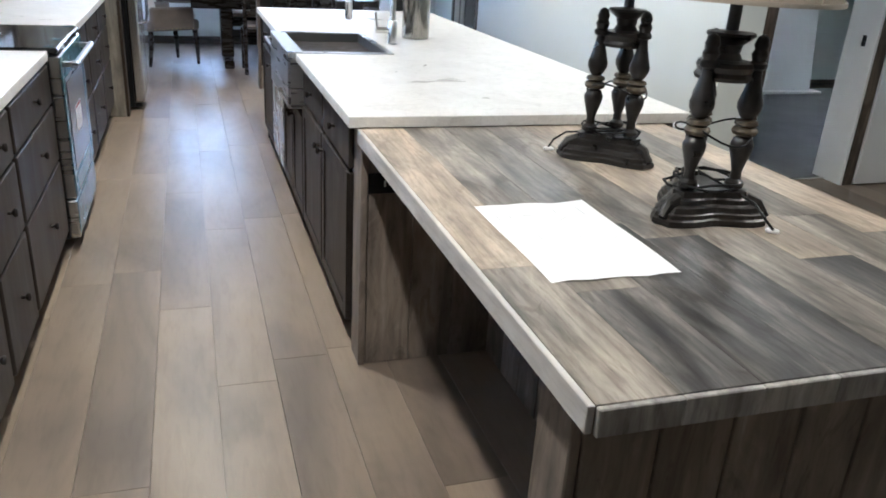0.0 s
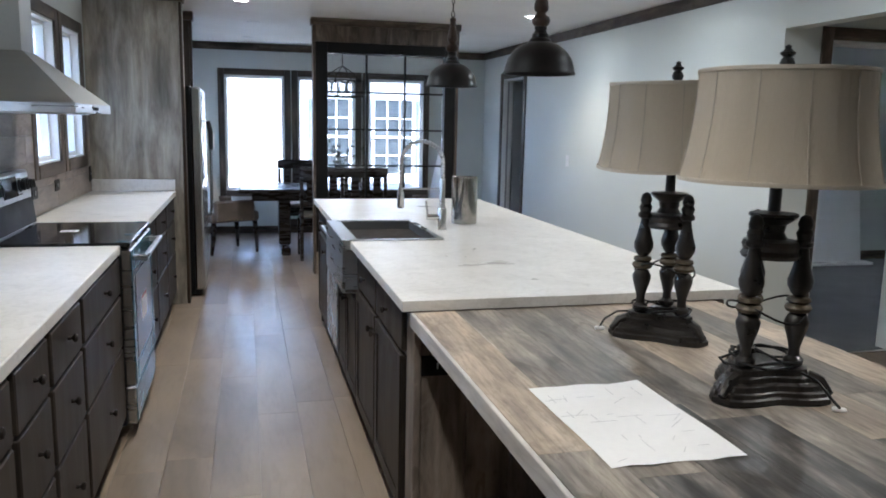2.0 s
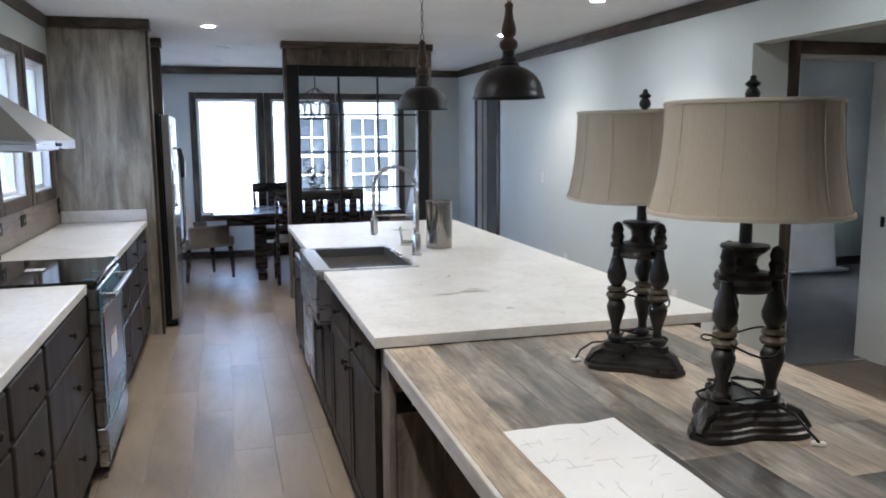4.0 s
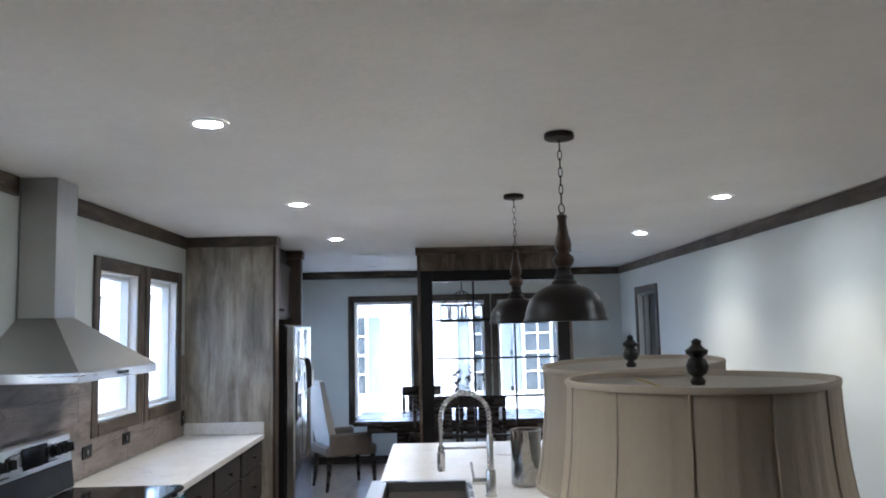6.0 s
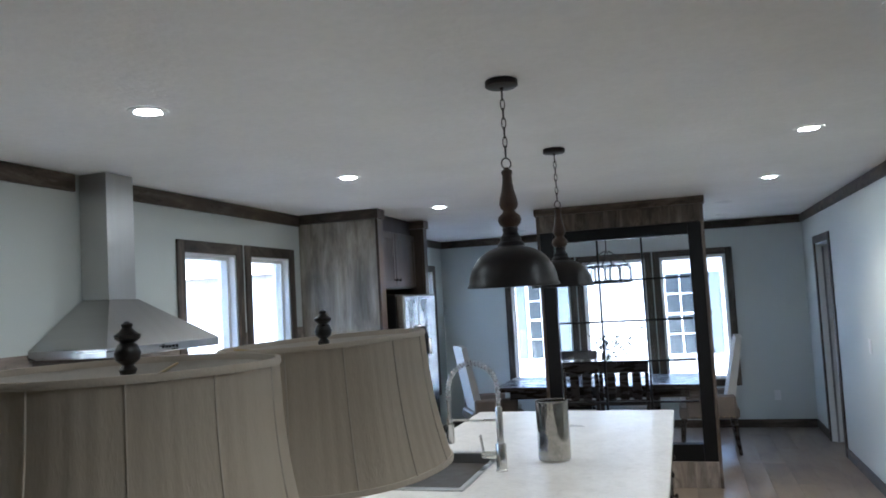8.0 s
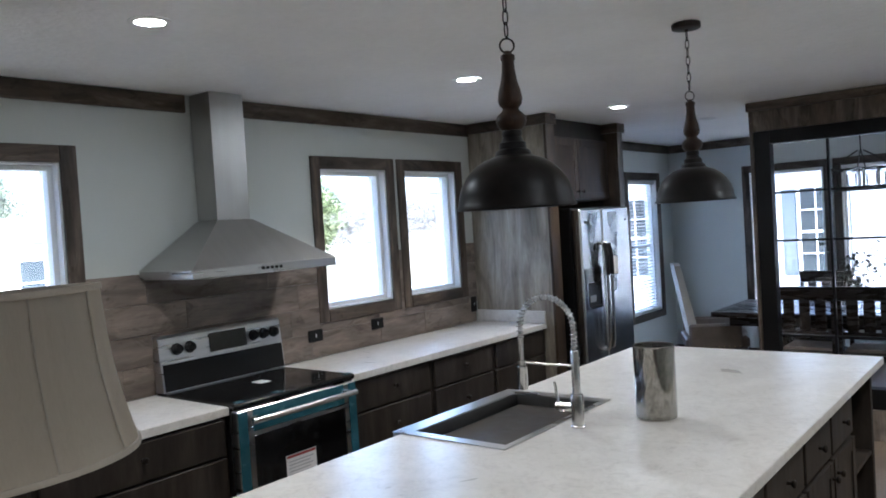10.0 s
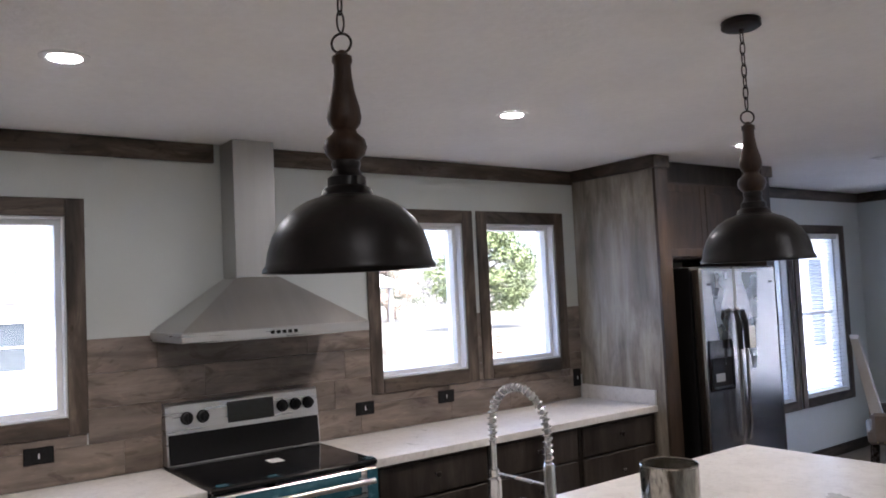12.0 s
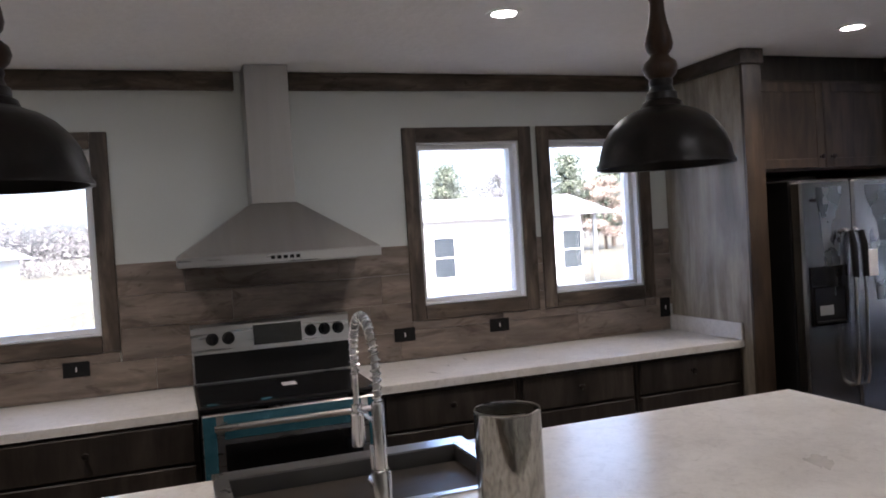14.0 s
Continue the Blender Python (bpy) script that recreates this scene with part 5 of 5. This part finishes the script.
def host_chair(x, y, rz, label):
    ch = thing("upholstered_chair", label, "chair", (x, y, 0), "upholstered chairs at the table ends", rz=rz)
    k = dict(world=False)
    part("seat_base", B(-0.30, 0.27, -0.27, 0.27, 0.36, 0.47, 0.02), LEATHER, ch, "brown leather seat rail", **k)
    part("seat_cushion", B(-0.22, 0.26, -0.225, 0.225, 0.471, 0.53, 0.02), LINEN, ch, "cream linen cushion", **k)
    bm = bmesh.new()
    rows = []
    for i in range(9):
        f = i / 8
        xx = -0.20 - 0.145 * f
        w = 0.255 - 0.01 * f
        zz = 0.42 + 0.735 * f
        th = 0.085 - 0.03 * f
        rows.append([bm.verts.new(p) for p in ((xx + th / 2, -w, zz), (xx + th / 2 + 0.012, 0, zz + 0.012 * f), (xx + th / 2, w, zz), (xx - th / 2, w, zz), (xx - th / 2, 0, zz + 0.012 * f), (xx - th / 2, -w, zz))])
    for a, b in zip(rows, rows[1:]):
        for i in range(6):
            j = (i + 1) % 6
            bm.faces.new((a[i], a[j], b[j], b[i]))
    bm.faces.new(rows[0][::-1]), bm.faces.new(rows[-1])
    bmesh.ops.bevel(bm, geom=[e for e in bm.edges if e.calc_face_angle(0) > 0.9], offset=0.012, segments=2, affect="EDGES")
    part("backrest", bm, LINEN, ch, "tall cream linen back", True, **k)
    for s in (-1, 1):
        lo, hi = sorted((s * 0.235, s * 0.30))
        part("arm", B(-0.27, 0.20, lo, hi, 0.37, 0.60, 0.02), LEATHER, ch, "low brown leather arm", **k)
        for q in range(10):
            a = Matrix.Translation((-0.24 + q * 0.046, s * 0.3005, 0.385)) @ Matrix.Rotation(radians(-90 * s), 4, "X")
            part("nail", lathe(bmesh.new(), [(0.006, 0.0), (0.005, 0.003), (0.001, 0.005)], 0, 0, 8, True, 2.0, a), BRASS, ch, **k)
        part("front_leg", tube(bmesh.new(), [(0.23, s * 0.23, 0.36), (0.245, s * 0.235, 0.18), (0.25, s * 0.235, 0.0)], [0.028, 0.024, 0.016], 8), ESPRESSO, ch, smooth=True, **k)
        part("back_leg", tube(bmesh.new(), [(-0.25, s * 0.21, 0.36), (-0.26, s * 0.215, 0.18), (-0.285, s * 0.22, 0.0)], [0.028, 0.024, 0.016], 8), ESPRESSO, ch, smooth=True, **k)
    return ch


host = host_chair(0.02, 9.965, 27, "cream linen and brown leather armchair at the table end")
copy_thing(host, pose(2.235, 10.02, 0, 0, 0, 180))

# flowers in a small vase on the table
pl = thing("flower_vase", "dark leafy stems in a small clear vase on the table", "plant", (1.285, 9.82, 0.742))
part("vase", lathe(bmesh.new(), [(0.035, 0.743), (0.045, 0.76), (0.048, 0.80), (0.030, 0.86), (0.034, 0.885), (0.030, 0.885), (0.026, 0.86), (0.042, 0.80), (0.03, 0.75)], 1.285, 9.82, 20), GLASS, pl, "small clear vase", True)
LEAFD = surf("dark_leaf", (0.018, 0.022, 0.016), (0.05, 0.055, 0.04), 9.0, (0.45, 0.6), 0, 0.1, 60)
rn = random.Random(21)
for k in range(13):
    a = rn.random() * 2 * math.pi
    lean = 0.07 + 0.24 * rn.random()
    hgt = 0.28 + 0.26 * rn.random()
    pts = []
    for i in range(6):
        f = i / 5
        pts.append((1.285 + lean * f ** 1.5 * math.cos(a) * 1.25, 9.82 + lean * f ** 1.5 * math.sin(a) * 0.7, 0.80 + hgt * f))
    part("stem", tube(bmesh.new(), pts, [0.0022 - 0.0002 * i for i in range(6)], 5), LEAFD, pl, "", True)
    lf = bmesh.new()
    for i in range(2, 6):
        for q in range(3):
            p = Vector(pts[i]) + Vector((rn.uniform(-0.03, 0.03), rn.uniform(-0.03, 0.03), rn.uniform(-0.03, 0.03)))
            m = Matrix.Translation(p) @ Euler((rn.uniform(0, 6), rn.uniform(0, 6), rn.uniform(0, 6))).to_matrix().to_4x4()
            s = rn.uniform(0.020, 0.034)
            vs = [lf.verts.new(m @ Vector(c)) for c in ((0, -s, 0), (s * 0.45, 0, s * 0.12), (0, s, 0), (-s * 0.45, 0, s * 0.12))]
            lf.faces.new(vs)
    part("leaves", lf, LEAFD, pl)

# chandelier
cl = thing("chandelier", "black iron ring chandelier with looped candle frame", "chandelier", (1.335, 10.02, CZ))
k = dict(world=False)
part("canopy", lathe(bmesh.new(), [(0.06, -0.001), (0.062, -0.02), (0.01, -0.03)], 0, 0, 20), BLACK, cl, smooth=True, **k)
part("rod", tube(bmesh.new(), [(0, 0, -0.03), (0, 0, -0.34)], 0.006, 8), BLACK, cl, **k)


def hoop(r, z, n=40, rad=0.007):
    return tube(bmesh.new(), [(r * math.cos(2 * math.pi * i / n), r * math.sin(2 * math.pi * i / n), z) for i in range(n)], rad, 6, True)


for r, zz in ((0.24, -0.50), (0.24, -0.68)):
    part("hoop", hoop(r, zz), BLACK, cl, "black iron hoop", True, **k)
for i in range(10):
    a = 2 * math.pi * i / 10
    c = Vector((0.24 * math.cos(a), 0.24 * math.sin(a), -0.59))
    t = Vector((-math.sin(a), math.cos(a), 0))
    part("loop", tube(bmesh.new(), [c + 0.085 * (math.cos(q) * t + math.sin(q) * Vector((0, 0, 1))) for q in [2 * math.pi * j / 22 for j in range(22)]], 0.0045, 5, True), BLACK, cl, "", True, **k)
for i in range(4):
    a = 2 * math.pi * i / 4 + 0.3
    part("arm", tube(bmesh.new(), [(0.24 * math.cos(a), 0.24 * math.sin(a), -0.50), (0.12 * math.cos(a), 0.12 * math.sin(a), -0.40), (0.02 * math.cos(a), 0.02 * math.sin(a), -0.34)], 0.006, 6), BLACK, cl, "", True, **k)
    part("candle", lathe(bmesh.new(), [(0.012, -0.66), (0.012, -0.56), (0.009, -0.555), (0.014, -0.53), (0.003, -0.50)], 0.13 * math.cos(a), 0.13 * math.sin(a), 10), WHITE, cl, "", True, **k)
    part("cross_bar", tube(bmesh.new(), [(0, 0, -0.67), (0.24 * math.cos(a), 0.24 * math.sin(a), -0.68)], 0.006, 6), BLACK, cl, "", True, **k)

# ---- outside ----
GZ0 = -0.80
GRASS = surf("dry_grass", (0.042, 0.039, 0.022), (0.075, 0.068, 0.042), 0.35, (0.9, 1.0), 0, 0.6, 9)
GRAVEL = surf("pale_gravel", (0.07, 0.066, 0.057), (0.105, 0.10, 0.087), 2.0, (0.9, 1.0), 0, 0.6, 40)
SIDING = surf("white_siding", (0.60, 0.61, 0.62), (0.68, 0.68, 0.68), 1.0, (0.5, 0.65), 0, 0.05, 30)
ROOFG = surf("pale_shingle", (0.20, 0.20, 0.21), (0.28, 0.28, 0.29), 2.0, (0.85, 0.95), 0, 0.4, 30)
GLASSD = surf("dark_window_glass", (0.03, 0.037, 0.043), (0.05, 0.06, 0.066), 0.8, (0.05, 0.15), 0, 0.0, 4)
SHUT = surf("slate_shutter", (0.10, 0.12, 0.14), (0.14, 0.16, 0.18), 3.0, (0.5, 0.6), 0, 0.05, 40)
POSTG = surf("grey_post", (0.16, 0.17, 0.18), (0.22, 0.23, 0.24), 3.0, (0.5, 0.6), 0, 0.05, 40)
BARK = surf("bark", (0.06, 0.045, 0.035), (0.12, 0.095, 0.075), 6.0, (0.85, 0.95), 0, 0.6, 30, (1, 1, 0.3))
# PINE and RUSTL are paled and greyed: distance haze is in their colour
PINE = surf("hazed_pine_needles", (0.075, 0.095, 0.065), (0.13, 0.15, 0.105), 2.0, (0.7, 0.85), 0, 0, 20)
GREENL = surf("green_leaves", (0.045, 0.065, 0.02), (0.09, 0.115, 0.04), 2.0, (0.6, 0.8), 0, 0, 20)
RUSTL = surf("rust_leaves", (0.22, 0.175, 0.14), (0.30, 0.25, 0.21), 2.0, (0.7, 0.85), 0, 0, 20)
BARE = surf("bare_twigs", (0.12, 0.116, 0.115), (0.17, 0.164, 0.162), 2.0, (0.8, 0.9), 0, 0, 20)

ground = solo("ground", B(-400, 400, -400, 400, GZ0 - 0.3, GZ0, 0), GRASS, "dry tan grass with worn patches", "ground", "structure")
road = solo("road", B(-46, -40, -200, 200, GZ0 + 0.002, GZ0 + 0.012, 0), GRAVEL, "pale road across the field", "road", "structure")
# sheet added round the walls to bounce daylight up through the windows
apron_yard = solo("pavement_near", slab(lambda u, v, w: (u, v, w), [-9.5, 7.0], [-6.0, 16.6], GZ0 + 0.002, GZ0 + 0.012, [(-1.2, 8.0, -1.8, 11.55)]), GRAVEL, "pale gravel spread round the home to bounce daylight indoors", "pavement", "structure")
drive = solo("pavement", B(-23.5, -17.5, 8, 30, GZ0 + 0.002, GZ0 + 0.014, 0), GRAVEL, "pale gravel yard before the white house", "pavement", "structure")


def house_window(parent, axis, at, s, a0, a1, z0, z1, cols=1, rows=2, shutters=False):
    """A window on a wall face at 'at', which looks along s."""
    def P(p, q, d0, d1, c0, c1):
        lo, hi = sorted((at + s * d0, at + s * d1))
        return (p, q, lo, hi, c0, c1) if axis == "x" else (lo, hi, p, q, c0, c1)
    w = part("window", B(*P(a0, a1, 0.002, 0.02, z0, z1), 0), GLASSD, parent, "dark reflecting window")
    f = 0.05
    for b in ((a0 - f, a0, z0 - f, z1 + f), (a1, a1 + f, z0 - f, z1 + f), (a0 + 0.001, a1 - 0.001, z0 - f, z0), (a0 + 0.001, a1 - 0.001, z1, z1 + f)):
        part("window_frame", B(*P(b[0], b[1], 0.002, 0.05, b[2], b[3]), 0), WHITE, w)
    for k in range(1, cols):
        x = a0 + (a1 - a0) * k / cols
        part("muntin", B(*P(x - 0.012, x + 0.012, 0.021, 0.032, z0, z1), 0), WHITE, w)
    for k in range(1, rows):
        zz = z0 + (z1 - z0) * k / rows
        h = 0.022 if k * 2 == rows else 0.012
        part("muntin", B(*P(a0, a1, 0.033, 0.045, zz - h, zz + h), 0), WHITE, w)
    if shutters:
        for p, q in ((a0 - 0.30, a0 - 0.07), (a1 + 0.07, a1 + 0.30)):
            sh = part("shutter", B(*P(p, q, 0.002, 0.03, z0, z1), 0.005), SHUT, parent, "slate shutter")
            for c0, c1 in ((z0 + 0.08, (z0 + z1) / 2 - 0.04), ((z0 + z1) / 2 + 0.04, z1 - 0.08)):
                part("shutter_panel", B(*P(p + 0.04, q - 0.04, 0.031, 0.036, c0, c1), 0.004), SHUT, sh)


def siding(parent, axis, at, s, a0, a1, z0, z1, step=0.18):
    z, shared, first = z0, None, z0
    while z < z1 - 0.02:
        lo, hi = sorted((at - s * 0.004, at + s * 0.0015))
        if shared is None:
            shared = part("siding_board", B(*((a0, a1, lo, hi) if axis == "x" else (lo, hi, a0, a1)), z, z + step - 0.012, 0), SIDING, parent)
        else:
            ob = new("siding_board", shared.data)
            ob.parent = parent
            ob.location = (0, 0, z - first)
        z += step


def gable_roof(x0, x1, y0, y1, z, rise, ridge, eave=0.4):
    bm = bmesh.new()
    if ridge == "x":
        p = [(x0 - eave, y0 - eave, z), (x1 + eave, y0 - eave, z), (x1 + eave, y1 + eave, z), (x0 - eave, y1 + eave, z), (x0 - eave, (y0 + y1) / 2, z + rise), (x1 + eave, (y0 + y1) / 2, z + rise)]
        f = ((0, 1, 5, 4), (2, 3, 4, 5), (0, 4, 3), (1, 2, 5), (3, 2, 1, 0))
    else:
        p = [(x0 - eave, y0 - eave, z), (x0 - eave, y1 + eave, z), (x1 + eave, y1 + eave, z), (x1 + eave, y0 - eave, z), ((x0 + x1) / 2, y0 - eave, z + rise), ((x0 + x1) / 2, y1 + eave, z + rise)]
        f = ((0, 1, 5, 4), (2, 3, 4, 5), (0, 4, 3), (1, 2, 5), (3, 2, 1, 0))
    v = [bm.verts.new(c) for c in p]
    for q in f:
        bm.faces.new([v[i] for i in q])
    return bm


# white house past the dining windows
h1 = thing("neighbour_house", "white lap-sided house with gridded windows and slate shutters", "house", (1, 20, GZ0))
part("wall", B(-9, 10, 17.0, 23, GZ0, 2.45, 0), SIDING, h1)
siding(h1, "x", 17.0, -1, -9, 10, GZ0 + 0.5, 2.43)
part("roof", gable_roof(-9, 10, 17, 23, 2.451, 0.9, "x"), ROOFG, h1, "pale shingle roof")
for a0, a1 in ((-0.86, -0.36), (1.79, 2.30), (2.83, 3.62), (-4.2, -3.4), (5.6, 6.4)):
    house_window(h1, "x", 16.995, -1, a0, a1, 0.42, 1.93, 2 if a1 - a0 < 0.6 else 3, 4, True)

# long white house across the yard
h2 = thing("white_house", "long white house with a pale roof and a porch post", "house", (-27, 14, GZ0))
part("wall", B(-31, -24, 5.0, 19.95, GZ0, 1.95, 0), SIDING, h2)
siding(h2, "y", -24.0, 1, 5.0, 19.95, GZ0 + 0.4, 1.93, 0.22)
part("roof", gable_roof(-31, -24, 5.0, 20.9, 1.951, 0.95, "y", 0.45), ROOFG, h2, "pale low roof")
part("porch_post", B(-24.0, -23.85, 20.42, 20.55, GZ0, 1.95), POSTG, h2, "slim grey porch post")
for a0, a1, cc in ((13.75, 14.55, 1), (18.35, 18.62, 1), (19.08, 19.88, 1), (9.0, 9.8, 1), (6.5, 7.3, 1)):
    house_window(h2, "y", -23.995, 1, a0, a1, -0.12, 1.33, cc, 2)

# building nearer the left kitchen window
h3 = thing("small_cabin", "pale blue-grey cabin with a steep gable end", "house", (-13, 0, GZ0))
part("wall", B(-17, -12, -5.5, 1.3, GZ0, 1.55, 0), SIDING, h3)
siding(h3, "y", -12.0, 1, -5.5, 1.3, GZ0 + 0.3, 1.5)
part("roof", gable_roof(-17, -12, -5.5, 1.3, 1.551, 1.6, "x", 0.3), ROOFG, h3)
house_window(h3, "y", -11.995, 1, 0.2, 0.9, 0.0, 1.1, 2, 4)
for yy, rot in ((2.55, 25), (4.15, -8)):
    rl = thing("porch_railing", "grey wooden step railing with upright balusters", "railing", (-9.6, yy, GZ0), "step railings", rz=rot)
    part("top_rail", box(bmesh.new(), -0.03, 0.03, 0, 1.1, 1.30, 1.37, 0.005, pose(0, 0, 0, 12, 0, 0)), POSTG, rl, world=False)
    for q in range(7):
        part("baluster", B(-0.02, 0.02, 0.03 + q * 0.165, 0.07 + q * 0.165, 0.0, 1.27 + q * 0.034, 0), POSTG, rl, world=False)


def foliage(bm, centre, size, count, rn, leaf):
    for _ in range(count):
        d = Vector((rn.gauss(0, 1), rn.gauss(0, 1), rn.gauss(0, 1)))
        d = d.normalized() * rn.random() ** 0.45
        p = Vector(centre) + Vector((d.x * size[0], d.y * size[1], d.z * size[2]))
        m = Matrix.Translation(p) @ Euler((rn.uniform(0, 6), rn.uniform(0, 6), rn.uniform(0, 6))).to_matrix().to_4x4()
        s = leaf * rn.uniform(0.6, 1.4)
        bm.faces.new([bm.verts.new(m @ Vector(c)) for c in ((0, -s, 0), (s * 0.5, 0, s * 0.2), (0, s, 0), (-s * 0.5, 0, s * 0.2))])


def tree(x, y, h, spread, material, label, seed, leaf=0.14, clumps=16, per=170, pine=False):
    rn = random.Random(seed)
    tr = thing("tree", label, "tree", (x, y, GZ0))
    tk = tube(bmesh.new(), [(0.03 * math.sin(k), 0.04 * math.cos(k * 1.3), h * 0.9 * k / 6) for k in range(7)], [0.028 * h * (1 - k / 7.5) for k in range(7)], 8)
    crown = bmesh.new()
    for k in range(clumps):
        f = (k + 0.5) / clumps
        z = h * (0.22 + 0.76 * f)
        reach = spread * ((1.05 - f) if pine else math.sin(math.pi * min(0.95, 0.22 + 0.75 * f))) * rn.uniform(0.5, 1.0)
        a = k * 2.4 + rn.random()
        c = (reach * math.cos(a), reach * math.sin(a), z)
        tube(tk, [(0, 0, z * 0.82), (c[0] * 0.5, c[1] * 0.5, z * 0.93), c], [0.009 * h, 0.006 * h, 0.002 * h], 5)
        foliage(crown, c, (spread * 0.42, spread * 0.42, h * 0.075), per, rn, leaf)
    part("trunk", tk, BARK, tr, world=False)
    part("crown", crown, material, tr, world=False)
    return tr


tree(-36, 35.5, 6.6, 3.3, GREENL, "green leafy tree behind the yard", 1, 0.15, 30, 230)
tree(-58, 38.3, 8.6, 2.6, PINE, "tall dark pine in the tree line", 2, 0.13, 18, 320, True)
tree(-60, 27.5, 8.0, 3.0, PINE, "dark evergreen behind the white house", 3, 0.13, 16, 320, True)
tree(-56, 40.5, 6.2, 2.8, RUSTL, "rust coloured autumn tree", 4, 0.13, 14, 320)
tree(-61, 33.0, 7.4, 3.0, BARE, "bare grey tree behind the white house", 12, 0.10, 16, 300)
tree(-59, 23.0, 7.8, 2.8, PINE, "dark pine behind the white house", 13, 0.13, 16, 320, True)
tree(-62, 45, 8.0, 3.0, PINE, "dark pine in the tree line", 5, 0.13, 16, 320, True)
tree(-40, 2.5, 3.0, 1.4, GREENL, "small green tree in the field", 6, 0.12, 12, 120)
rn = random.Random(9)
far = bmesh.new()
for k in range(760):
    yy = rn.uniform(-120, 170)
    tall = 6.5 + 2.0 * math.sin(yy * 0.21) + 1.2 * math.sin(yy * 0.77)
    foliage(far, (-95 + rn.uniform(-12, 8), yy, GZ0 + rn.uniform(0.5, tall)), (2.4, 2.4, 1.8), 90, rn, 0.20)
solo("distant_woods", far, BARE, "bare grey-brown winter woods on the horizon", "woods", "stuff")
sb = bmesh.new()
for k in range(60):
    foliage(sb, (-8.9 + rn.uniform(-0.8, 0.7), 2.55 + rn.uniform(-0.7, 0.8), GZ0 + rn.uniform(0.1, 0.75)), (0.22, 0.22, 0.3), 26, rn, 0.09)
solo("dry_shrubs", sb, RUSTL, "dry tan ornamental grass clump by the steps", "shrub", "stuff")
pt = thing("pallet_stack", "stack of pale wooden pallets in the yard", "pallets", (-20, 22.3, GZ0))
for k in range(7):
    part("deck", B(-20.5, -19.6, 21.85, 22.7, GZ0 + 0.02 + k * 0.12, GZ0 + 0.07 + k * 0.12, 0.004), T_TAN, pt)
    for yy in (21.87, 22.24, 22.6):
        part("runner", B(-20.48, -19.62, yy, yy + 0.08, GZ0 + 0.071 + k * 0.12, GZ0 + 0.1395 + k * 0.12, 0) if k < 6 else B(-20.48, -19.62, yy, yy + 0.08, GZ0 + 0.791, GZ0 + 0.80, 0), T_TAN, pt)

# ---- floor planks ----
rn = random.Random(4)
shared = {}
x = LX + 0.001
while x < 5.19:
    y = SY - rn.random() * 1.2
    top_y = FY if x < RX else 5.165
    while y < top_y - 0.002:
        a, b = max(y, SY), min(y + 1.5, top_y)
        y += 1.5
        if b - a < 0.02:
            continue
        key = round(b - a, 3)
        if key not in shared:
            shared[key] = mesh_of("plank", B(0, 0.1990, 0, b - a - 0.001, -0.0075, 0.0, 0.0008), FLOORW)
        ob = new("plank", shared[key])
        ob.parent = floor
        ob.location = (x, a, 0)
    x += 0.2
